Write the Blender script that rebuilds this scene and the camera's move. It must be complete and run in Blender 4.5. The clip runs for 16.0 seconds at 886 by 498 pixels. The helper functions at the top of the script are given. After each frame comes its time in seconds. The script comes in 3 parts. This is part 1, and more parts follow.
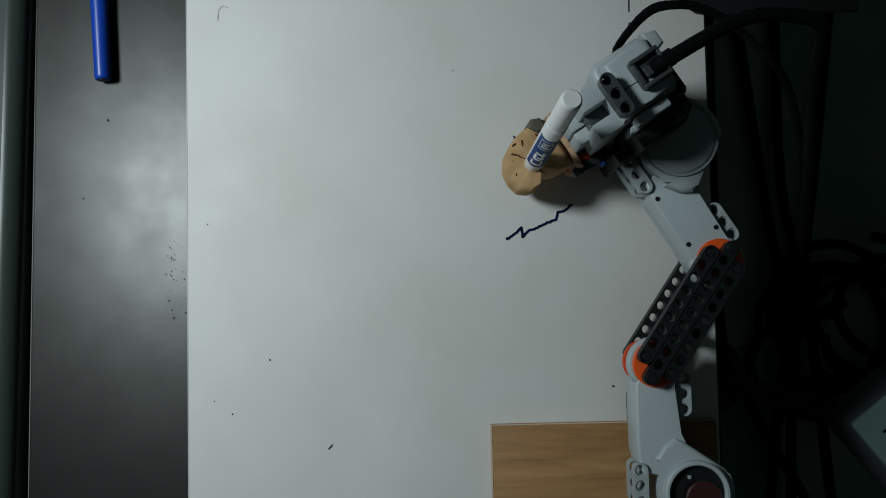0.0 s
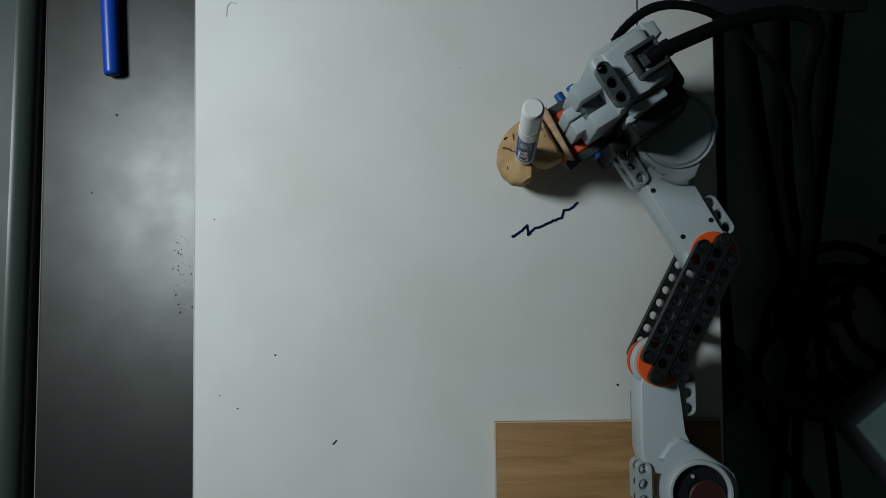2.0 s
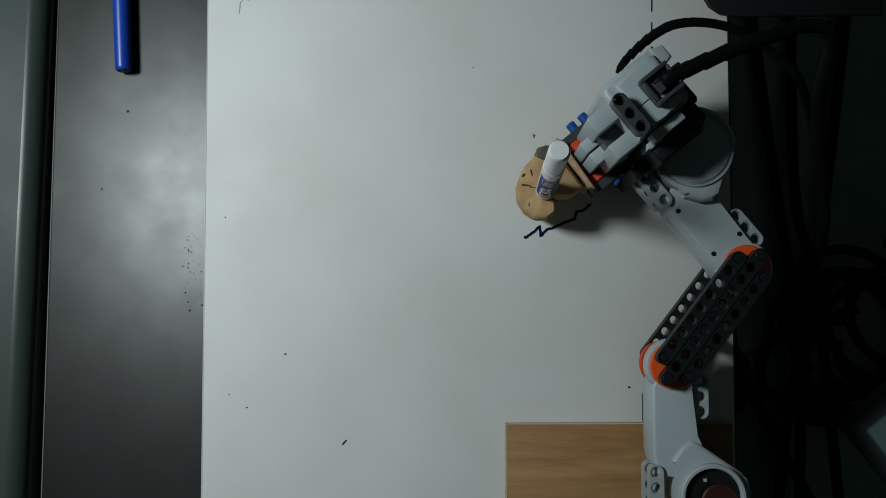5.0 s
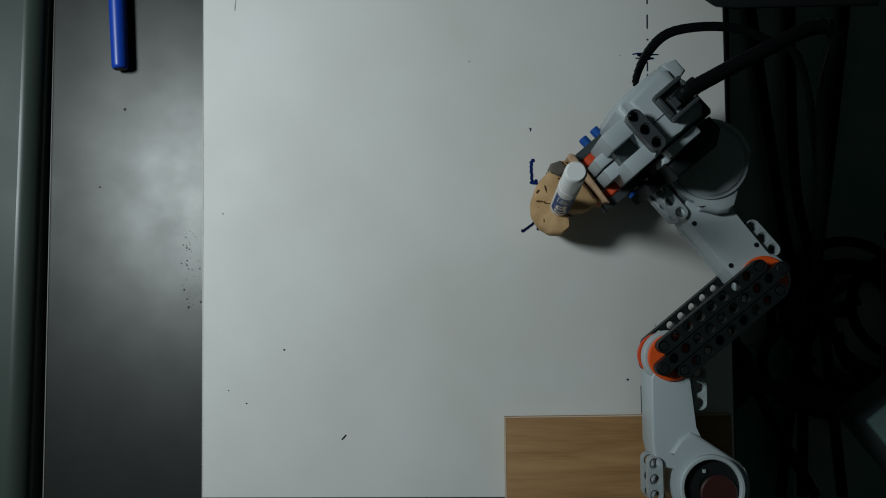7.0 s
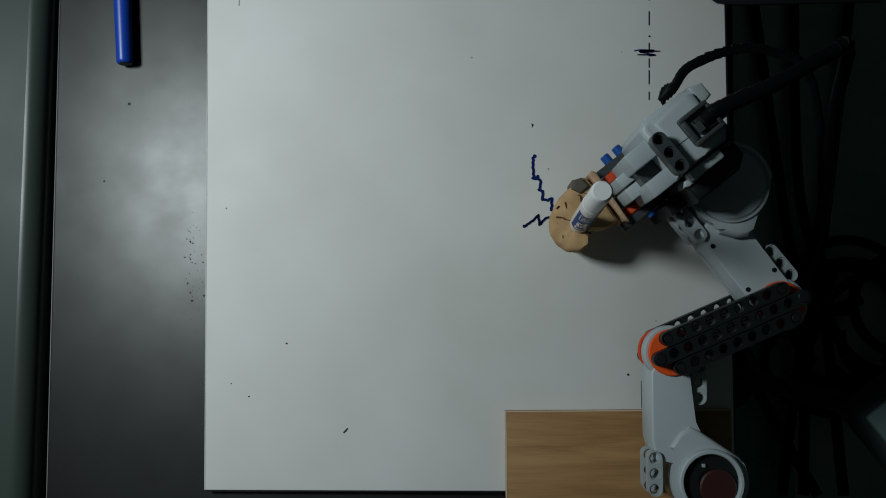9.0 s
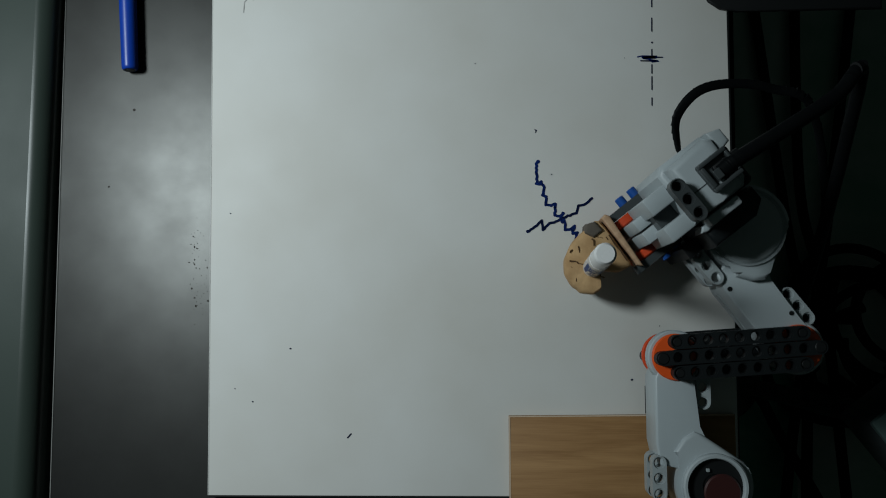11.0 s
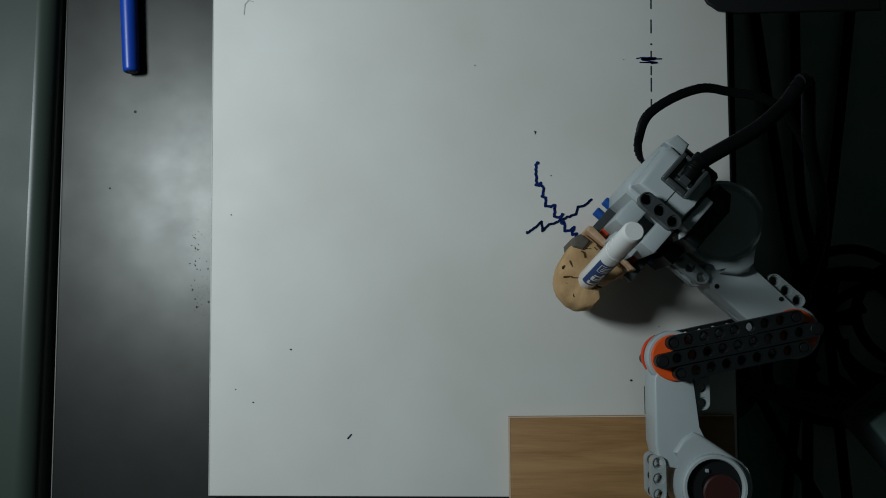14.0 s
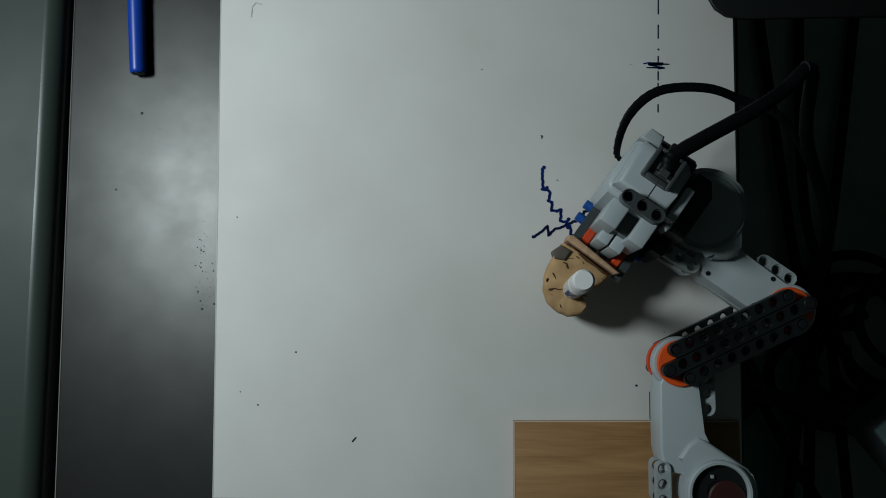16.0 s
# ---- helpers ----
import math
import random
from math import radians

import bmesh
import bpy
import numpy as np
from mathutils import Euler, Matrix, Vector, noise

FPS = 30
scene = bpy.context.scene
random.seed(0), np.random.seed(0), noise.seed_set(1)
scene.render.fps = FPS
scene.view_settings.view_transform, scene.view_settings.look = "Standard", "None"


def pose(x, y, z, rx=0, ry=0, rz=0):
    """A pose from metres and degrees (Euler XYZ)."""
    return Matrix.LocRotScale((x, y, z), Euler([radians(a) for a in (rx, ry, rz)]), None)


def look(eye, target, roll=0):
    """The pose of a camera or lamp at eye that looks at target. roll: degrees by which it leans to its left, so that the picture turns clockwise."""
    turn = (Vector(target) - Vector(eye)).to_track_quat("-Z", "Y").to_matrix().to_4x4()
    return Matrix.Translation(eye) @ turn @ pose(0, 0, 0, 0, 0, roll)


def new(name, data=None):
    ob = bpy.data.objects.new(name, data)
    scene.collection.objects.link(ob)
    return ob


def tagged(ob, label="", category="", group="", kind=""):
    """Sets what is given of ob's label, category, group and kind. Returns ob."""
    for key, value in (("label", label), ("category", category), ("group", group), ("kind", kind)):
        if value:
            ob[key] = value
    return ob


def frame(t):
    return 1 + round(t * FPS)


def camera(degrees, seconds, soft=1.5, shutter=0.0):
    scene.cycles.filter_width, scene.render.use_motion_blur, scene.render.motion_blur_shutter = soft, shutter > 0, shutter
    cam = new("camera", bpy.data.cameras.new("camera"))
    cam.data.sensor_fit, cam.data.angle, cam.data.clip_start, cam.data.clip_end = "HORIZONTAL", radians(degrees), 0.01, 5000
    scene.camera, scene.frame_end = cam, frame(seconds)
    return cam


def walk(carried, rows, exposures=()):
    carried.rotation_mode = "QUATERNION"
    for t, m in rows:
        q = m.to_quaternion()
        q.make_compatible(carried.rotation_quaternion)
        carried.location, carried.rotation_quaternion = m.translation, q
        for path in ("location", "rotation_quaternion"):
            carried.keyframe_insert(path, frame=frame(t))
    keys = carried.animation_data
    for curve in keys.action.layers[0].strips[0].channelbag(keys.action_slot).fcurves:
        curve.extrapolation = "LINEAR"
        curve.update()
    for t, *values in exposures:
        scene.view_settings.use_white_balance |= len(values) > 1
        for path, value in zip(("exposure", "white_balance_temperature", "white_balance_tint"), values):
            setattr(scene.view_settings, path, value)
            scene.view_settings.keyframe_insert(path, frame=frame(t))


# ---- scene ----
# ---- camera and its path ----
cam = camera(55, 16.0, soft=1.0, shutter=1.0)
CAM_ROWS = [
    (0.0, pose(0.0261, -0.0354, 0.4970, 4.631, 1.583, -0.958)),
    (0.5, pose(0.0266, -0.0352, 0.4985, 4.470, 1.655, -1.046)),
    (1.0, pose(0.0292, -0.0358, 0.4996, 4.680, 1.996, -0.652)),
    (1.5, pose(0.0279, -0.0367, 0.4992, 4.614, 1.985, -0.501)),
    (2.0, pose(0.0277, -0.0366, 0.4977, 4.582, 2.102, -0.378)),
    (2.5, pose(0.0225, -0.0343, 0.4959, 4.723, 1.890, -0.009)),
    (3.0, pose(0.0173, -0.0314, 0.4949, 4.264, 1.487, 0.206)),
    (3.5, pose(0.0172, -0.0355, 0.4961, 4.747, 1.457, 0.458)),
    (4.0, pose(0.0184, -0.0369, 0.4958, 4.787, 1.601, 0.407)),
    (6.5, pose(0.0215, -0.0350, 0.4958, 4.225, 2.162, -0.279)),
    (7.0, pose(0.0229, -0.0380, 0.4962, 4.391, 2.187, -0.385)),
    (7.5, pose(0.0227, -0.0390, 0.4970, 4.403, 2.337, -0.103)),
    (8.0, pose(0.0235, -0.0385, 0.4978, 4.195, 2.345, 0.045)),
    (10.5, pose(0.0239, -0.0437, 0.4990, 4.825, 2.462, -0.429)),
    (11.0, pose(0.0222, -0.0435, 0.4994, 5.007, 2.449, -0.120)),
    (11.5, pose(0.0222, -0.0426, 0.4996, 5.026, 2.454, 0.031)),
    (12.0, pose(0.0228, -0.0442, 0.4995, 5.195, 2.504, 0.192)),
    (12.5, pose(0.0209, -0.0449, 0.4999, 5.349, 2.362, 0.411)),
    (13.0, pose(0.0221, -0.0438, 0.5001, 5.164, 2.512, 0.330)),
    (13.5, pose(0.0216, -0.0444, 0.5000, 5.226, 2.371, 0.249)),
    (14.0, pose(0.0231, -0.0436, 0.5009, 5.079, 2.540, -0.142)),
    (14.5, pose(0.0251, -0.0430, 0.5015, 5.217, 2.837, -0.318)),
    (15.0, pose(0.0241, -0.0423, 0.4997, 5.114, 2.818, -0.109)),
    (15.5, pose(0.0213, -0.0413, 0.4997, 5.073, 2.675, 0.118)),
    (16.0, pose(0.0198, -0.0425, 0.5011, 5.219, 2.517, 0.266)),
]
walk(cam, CAM_ROWS, [(0.0, 0.12), (6.5, 0.14), (7.0, 0.0), (16.0, 0.0)])

# ---- light: one lamp up beside the desk in a dark room ----
world = bpy.data.worlds.new("night_room")
scene.world = world
world.use_nodes = True
world.node_tree.nodes["Background"].inputs["Color"].default_value = (0.55, 0.80, 0.74, 1)
world.node_tree.nodes["Background"].inputs["Strength"].default_value = 0.027
lamp = bpy.data.lights.new("shaded_lamp", "SPOT")
lamp.shadow_soft_size, lamp.energy, lamp.color = 0.085, 17.2, (0.875, 1.0, 1.03)
lamp.spot_size, lamp.spot_blend = radians(78), 1.0
new("shaded_lamp", lamp).matrix_world = look((-0.532, 0.163, 0.65), (-0.135, 0.026, 0.0))


# ---- materials ----
def material(name, color, rough=0.5, spec=0.5, metal=0.0, coat=0.0, stain=None, stain_scale=12.0, stain_amount=0.3, grain_scale=900.0,
             bump=0.05, rough_var=0.1, stretch=(1, 1, 1), tint=0.0):
    """Two scales of noise: broad stains in colour and gloss, fine grain in relief."""
    m = bpy.data.materials.new(name)
    m.use_nodes = True
    nt = m.node_tree
    b = nt.nodes["Principled BSDF"]
    b.inputs["Metallic"].default_value = metal
    b.inputs["Specular IOR Level"].default_value = spec
    b.inputs["Coat Weight"].default_value = coat
    tc = nt.nodes.new("ShaderNodeTexCoord")
    mp = nt.nodes.new("ShaderNodeMapping")
    mp.inputs["Scale"].default_value = stretch
    nt.links.new(tc.outputs["Object"], mp.inputs["Vector"])
    n1 = nt.nodes.new("ShaderNodeTexNoise")
    n1.inputs["Scale"].default_value, n1.inputs["Detail"].default_value = stain_scale, 6
    n2 = nt.nodes.new("ShaderNodeTexNoise")
    n2.inputs["Scale"].default_value, n2.inputs["Detail"].default_value = grain_scale, 3
    nt.links.new(mp.outputs[0], n1.inputs["Vector"])
    nt.links.new(mp.outputs[0], n2.inputs["Vector"])
    ramp = nt.nodes.new("ShaderNodeMapRange")
    ramp.inputs["From Min"].default_value, ramp.inputs["From Max"].default_value = 0.35, 0.7
    ramp.inputs["To Max"].default_value = stain_amount
    nt.links.new(n1.outputs["Fac"], ramp.inputs["Value"])
    mix = nt.nodes.new("ShaderNodeMix")
    mix.data_type = "RGBA"
    mix.inputs["A"].default_value = (*color, 1)
    mix.inputs["B"].default_value = (*(stain or tuple(c * 0.6 for c in color)), 1)
    nt.links.new(ramp.outputs[0], mix.inputs["Factor"])
    last = mix.outputs["Result"]
    if tint:
        info = nt.nodes.new("ShaderNodeObjectInfo")
        hsv = nt.nodes.new("ShaderNodeHueSaturation")
        mr = nt.nodes.new("ShaderNodeMapRange")
        mr.inputs["To Min"].default_value, mr.inputs["To Max"].default_value = 1 - tint, 1 + tint
        nt.links.new(info.outputs["Random"], mr.inputs["Value"])
        nt.links.new(mr.outputs[0], hsv.inputs["Value"])
        nt.links.new(last, hsv.inputs["Color"])
        last = hsv.outputs["Color"]
    nt.links.new(last, b.inputs["Base Color"])
    rr = nt.nodes.new("ShaderNodeMapRange")
    rr.inputs["To Min"].default_value, rr.inputs["To Max"].default_value = rough - rough_var, rough + rough_var
    nt.links.new(n1.outputs["Fac"], rr.inputs["Value"])
    nt.links.new(rr.outputs[0], b.inputs["Roughness"])
    bp = nt.nodes.new("ShaderNodeBump")
    bp.inputs["Strength"].default_value, bp.inputs["Distance"].default_value = bump, 0.0005
    nt.links.new(n2.outputs["Fac"], bp.inputs["Height"])
    nt.links.new(bp.outputs[0], b.inputs["Normal"])
    return m


def wood_material():
    """Pale planed board: long streaks along x, bent by slow noise, with fine pores."""
    m = bpy.data.materials.new("pale_wood")
    m.use_nodes = True
    nt = m.node_tree
    b = nt.nodes["Principled BSDF"]
    b.inputs["Roughness"].default_value = 0.55
    b.inputs["Specular IOR Level"].default_value = 0.25
    tc = nt.nodes.new("ShaderNodeTexCoord")
    mp = nt.nodes.new("ShaderNodeMapping")
    mp.inputs["Scale"].default_value = (8, 85, 60)
    nt.links.new(tc.outputs["Object"], mp.inputs["Vector"])
    n1 = nt.nodes.new("ShaderNodeTexNoise")
    n1.inputs["Scale"].default_value, n1.inputs["Detail"].default_value, n1.inputs["Distortion"].default_value = 1.0, 5, 0.8
    mp2 = nt.nodes.new("ShaderNodeMapping")
    mp2.inputs["Scale"].default_value = (60, 1400, 300)
    nt.links.new(tc.outputs["Object"], mp2.inputs["Vector"])
    n2 = nt.nodes.new("ShaderNodeTexNoise")
    n2.inputs["Scale"].default_value, n2.inputs["Detail"].default_value = 1.0, 3
    nt.links.new(mp.outputs[0], n1.inputs["Vector"])
    nt.links.new(mp2.outputs[0], n2.inputs["Vector"])
    cr = nt.nodes.new("ShaderNodeValToRGB")
    cr.color_ramp.elements[0].position, cr.color_ramp.elements[0].color = 0.25, (0.205, 0.098, 0.034, 1)
    cr.color_ramp.elements[1].position, cr.color_ramp.elements[1].color = 0.66, (0.385, 0.218, 0.092, 1)
    add = nt.nodes.new("ShaderNodeMath")
    add.operation = "MULTIPLY_ADD"
    add.inputs[1].default_value, add.inputs[2].default_value = 0.25, -0.12
    nt.links.new(n2.outputs["Fac"], add.inputs[0])
    s = nt.nodes.new("ShaderNodeMath")
    nt.links.new(n1.outputs["Fac"], s.inputs[0])
    nt.links.new(add.outputs[0], s.inputs[1])
    nt.links.new(s.outputs[0], cr.inputs["Fac"])
    nt.links.new(cr.outputs["Color"], b.inputs["Base Color"])
    bp = nt.nodes.new("ShaderNodeBump")
    bp.inputs["Strength"].default_value, bp.inputs["Distance"].default_value = 0.15, 0.0004
    nt.links.new(n2.outputs["Fac"], bp.inputs["Height"])
    nt.links.new(bp.outputs[0], b.inputs["Normal"])
    return m


M_BOARD = material("whiteboard_enamel", (0.70, 0.70, 0.675), 0.48, 0.25, stain=(0.58, 0.56, 0.51), stain_scale=11, stain_amount=0.6, bump=0.02, rough_var=0.12)
M_BOARD_EDGE = material("board_edge", (0.62, 0.62, 0.60), 0.2, 0.8, stain_scale=60, rough_var=0.08)
M_DESK = material("grey_steel_desk", (0.066, 0.0665, 0.064), 0.40, 0.5, metal=0.88, stain=(0.049, 0.049, 0.047), stain_scale=38, stain_amount=0.8, bump=0.015, rough_var=0.03, grain_scale=2600)
M_CABINET = material("grey_green_enamel", (0.040, 0.055, 0.047), 0.42, 0.15, stain_scale=14, stain_amount=0.3, bump=0.04)
# rolled edge: the cabinet's enamel, slightly darker and glossier
M_CABINET_EDGE = material("edge_grey_green_enamel", (0.036, 0.050, 0.042), 0.33, 0.30, stain_scale=14, stain_amount=0.3, bump=0.03)
M_FLOOR = material("dark_carpet", (0.40, 0.44, 0.40), 0.9, 0.1, stain=(0.20, 0.33, 0.26), stain_scale=9, stain_amount=1.0, bump=0.4, grain_scale=300)
M_ABS = material("white_plastic", (0.385, 0.43, 0.445), 0.40, 0.4, stain=(0.32, 0.36, 0.375), stain_scale=40, stain_amount=0.3, bump=0.04, grain_scale=1500)
M_ABS2 = material("light_grey_plastic", (0.33, 0.37, 0.38), 0.40, 0.5, stain_scale=60, stain_amount=0.25, bump=0.04, grain_scale=1500)
M_DARK = material("dark_grey_plastic", (0.008, 0.0105, 0.0115), 0.5, 0.24, stain_scale=80, stain_amount=0.4, bump=0.05, grain_scale=1500, tint=0.15)
M_MIDGREY = material("mid_grey_plastic", (0.046, 0.054, 0.056), 0.36, 0.5, stain_scale=80, stain_amount=0.3, bump=0.04, grain_scale=1500)
M_BLACK = material("black_plastic", (0.008, 0.009, 0.0095), 0.45, 0.3, stain_scale=60, stain_amount=0.3, bump=0.05)
M_FLOORCABLE = material("dull_black_rubber", (0.0025, 0.003, 0.003), 0.75, 0.08, stain_scale=120, stain_amount=0.3, bump=0.05)
M_CABLE = material("black_cable_sheath", (0.004, 0.005, 0.0055), 0.48, 0.12, stain_scale=120, stain_amount=0.3, bump=0.05)
M_ORANGE = material("orange_plastic", (0.76, 0.092, 0.012), 0.38, 0.5, stain_scale=80, stain_amount=0.25, bump=0.04)
M_REDORANGE = material("red_orange_plastic", (0.60, 0.060, 0.015), 0.4, 0.4, stain_scale=80)
M_RED = material("dull_red_plastic", (0.042, 0.011, 0.010), 0.45, 0.4, stain_scale=90)
M_BLUE_PIN = material("blue_plastic", (0.008, 0.075, 0.32), 0.35, 0.5, stain_scale=90)
M_CAP = material("blue_cap_plastic", (0.006, 0.050, 0.38), 0.36, 0.4, stain_scale=50, stain_amount=0.2, bump=0.02)
M_CORK = material("tan_foam", (0.52, 0.335, 0.170), 0.8, 0.15, stain=(0.30, 0.17, 0.075), stain_scale=110, stain_amount=0.6, bump=0.45, grain_scale=700)
M_CUT = material("brown_gouge", (0.09, 0.05, 0.025), 0.85, 0.1, stain_scale=200)
M_STICK = material("pale_stick", (0.52, 0.34, 0.21), 0.6, 0.2, stain=(0.30, 0.17, 0.10), stain_scale=40, stain_amount=0.6, bump=0.2, stretch=(8, 1, 1))
M_BARREL = material("white_marker_plastic", (0.78, 0.78, 0.77), 0.26, 0.5, stain_scale=70, stain_amount=0.08, bump=0.02)
M_LABEL = material("blue_label_print", (0.006, 0.042, 0.17), 0.5, 0.15, stain_scale=90, stain_amount=0.2, bump=0.01)
M_INK = material("blue_ink", (0.002, 0.011, 0.08), 0.7, 0.1, stain=(0.003, 0.025, 0.16), stain_scale=500, stain_amount=0.8, bump=0.02)
M_OLDINK = material("dry_navy_ink", (0.0015, 0.005, 0.028), 0.7, 0.1, stain=(0.002, 0.012, 0.07), stain_scale=500, stain_amount=0.8, bump=0.02)
M_DARKINK = material("dark_ink", (0.012, 0.016, 0.045), 0.55, 0.3, stain_scale=300, bump=0.02)
M_FAINT = material("faint_ink", (0.50, 0.50, 0.48), 0.6, 0.3, stain_scale=300, bump=0.02)
M_LUG = material("grey_brown_rubber", (0.115, 0.098, 0.080), 0.7, 0.2, stain_scale=120, stain_amount=0.5, bump=0.2)
M_LITSAWN = material("lit_sawn_edge_wood", (0.60, 0.46, 0.34), 0.6, 0.2, stain_scale=60, stain_amount=0.25, bump=0.1)
M_STRIP = material("dull_edge_strip", (0.20, 0.20, 0.19), 0.45, 0.3, stain_scale=60)
M_WOOD = wood_material()


# ---- mesh helpers ----
def part(name, bm, mat, parent=None, label="", smooth=False):
    me = bpy.data.meshes.new(name)
    bmesh.ops.recalc_face_normals(bm, faces=bm.faces[:])
    bm.to_mesh(me)
    bm.free()
    for m in (mat if isinstance(mat, (list, tuple)) else [mat]):
        me.materials.append(m)
    if smooth:
        me.shade_smooth()
        me.set_sharp_from_angle(angle=radians(38))
    ob = new(name, me)
    ob.parent = parent
    if label:
        tagged(ob, label)
    return ob


def empty(name, x=0, y=0, z=0):
    ob = new(name)
    ob.empty_display_size = 0.01
    ob.location = (x, y, z)
    return ob


def box(bm, x0, x1, y0, y1, z0, z1, bevel=0.0, seg=2):
    r = bmesh.ops.create_cube(bm, size=1)
    for v in r["verts"]:
        v.co = Vector(((x0 + x1) / 2 + v.co.x * (x1 - x0), (y0 + y1) / 2 + v.co.y * (y1 - y0), (z0 + z1) / 2 + v.co.z * (z1 - z0)))
    if bevel:
        edges = list({e for v in r["verts"] for e in v.link_edges})
        bmesh.ops.bevel(bm, geom=edges, offset=bevel, segments=seg, affect="EDGES", profile=0.5)
    return bm


def prism(bm, outline, z0, z1, bevel=0.0, seg=3, taper=1.0):
    """A closed outline in x, y raised from z0 to z1, its rims rounded."""
    cx = sum(p[0] for p in outline) / len(outline)
    cy = sum(p[1] for p in outline) / len(outline)
    low = [bm.verts.new((x, y, z0)) for x, y in outline]
    top = [bm.verts.new((cx + (x - cx) * taper, cy + (y - cy) * taper, z1)) for x, y in outline]
    n = len(outline)
    f0, f1 = bm.faces.new(low[::-1]), bm.faces.new(top)
    for i in range(n):
        bm.faces.new((low[i], low[(i + 1) % n], top[(i + 1) % n], top[i]))
    if bevel:
        bmesh.ops.bevel(bm, geom=list(f0.edges) + list(f1.edges), offset=bevel, segments=seg, affect="EDGES", profile=0.5, clamp_overlap=True)
    return bm


def rod(bm, a, b, r0, r1=None, n=20, bevel=0.0):
    """A round bar from a to b."""
    a, b = Vector(a), Vector(b)
    r1 = r0 if r1 is None else r1
    q = (b - a).to_track_quat("Z", "Y").to_matrix()
    prof = [(0, 0), (r0 - bevel, 0), (r0, bevel), (r1, (b - a).length - bevel), (r1 - bevel, (b - a).length), (0, (b - a).length)]
    if not bevel:
        prof = [(0, 0), (r0, 0), (r1, (b - a).length), (0, (b - a).length)]
    return lathe(bm, prof, lambda v: a + q @ v, n)


def lathe(bm, prof, place=lambda v: v, n=28):
    rings = []
    for r, z in prof:
        if r <= 1e-7:
            rings.append([bm.verts.new(place(Vector((0, 0, z))))])
        else:
            rings.append([bm.verts.new(place(Vector((r * math.cos(2 * math.pi * k / n), r * math.sin(2 * math.pi * k / n), z)))) for k in range(n)])
    for p, q in zip(rings, rings[1:]):
        for k in range(n):
            j = (k + 1) % n
            if len(p) == 1 and len(q) == 1:
                continue
            if len(p) == 1:
                bm.faces.new((p[0], q[k], q[j]))
            elif len(q) == 1:
                bm.faces.new((p[k], p[j], q[0]))
            else:
                bm.faces.new((p[k], p[j], q[j], q[k]))
    return bm


def arc(cx, cy, r, a0, a1, n=12):
    return [(cx + r * math.cos(radians(a0 + (a1 - a0) * i / n)), cy + r * math.sin(radians(a0 + (a1 - a0) * i / n))) for i in range(n + 1)]


PITCH = 0.008


def beam(bm, holes, half=0.0037, thick=0.0074, place=lambda v: v):
    """A studless beam with round ends along x, first hole at the origin, holes upright, each hole with its wider mouth."""
    n = 16
    mouth, bore, lip = 0.0031, 0.0024, 0.0009
    for k in range(holes):
        cols = []
        for i in range(n):
            a = 2 * math.pi * i / n
            c, s = math.cos(a), math.sin(a)
            outward = (k == 0 and c < -1e-6) or (k == holes - 1 and c > 1e-6)
            if outward:
                ox, oy = half * c, half * s
            else:
                f = min(PITCH / 2 / max(abs(c), 1e-9), half / max(abs(s), 1e-9))
                ox, oy = f * c, f * s
                if i % 4 == 2:
                    ox, oy = math.copysign(PITCH / 2, c), math.copysign(half, s)
            prof = [(ox, oy, 0), (ox, oy, thick), (mouth * c, mouth * s, thick), (mouth * c, mouth * s, thick - lip), (bore * c, bore * s, thick - lip),
                    (bore * c, bore * s, lip), (mouth * c, mouth * s, lip), (mouth * c, mouth * s, 0)]
            cols.append([bm.verts.new(place(Vector((x + k * PITCH, y, z)))) for x, y, z in prof])
        for i in range(n):
            p, q = cols[i], cols[(i + 1) % n]
            for j in range(8):
                if j == 0:
                    a = 2 * math.pi * (i + 0.5) / n
                    inner = (math.cos(a) < -0.8 and k > 0) or (math.cos(a) > 0.8 and k < holes - 1)
                    if inner:
                        continue
                bm.faces.new((p[j], p[(j + 1) % 8], q[(j + 1) % 8], q[j]))
    bmesh.ops.remove_doubles(bm, verts=bm.verts[:], dist=1e-6)
    return bm


def ribbon(bm, pts, width, z, ends=True):
    """A flat pen line through the points."""
    for (x0, y0), (x1, y1) in zip(pts, pts[1:]):
        d = Vector((x1 - x0, y1 - y0))
        if d.length < 1e-6:
            continue
        nrm = Vector((-d.y, d.x)).normalized() * width / 2
        bm.faces.new([bm.verts.new((x0 + nrm.x, y0 + nrm.y, z)), bm.verts.new((x0 - nrm.x, y0 - nrm.y, z)), bm.verts.new((x1 - nrm.x, y1 - nrm.y, z)), bm.verts.new((x1 + nrm.x, y1 + nrm.y, z))])
    for x, y in pts:
        spot(bm, x, y, width / 2, z + 0.00002)
    return bm


def spot(bm, x, y, r, z, n=10, sy=1.0):
    bm.faces.new([bm.verts.new((x + r * math.cos(2 * math.pi * k / n), y + sy * r * math.sin(2 * math.pi * k / n), z)) for k in range(n)])
    return bm


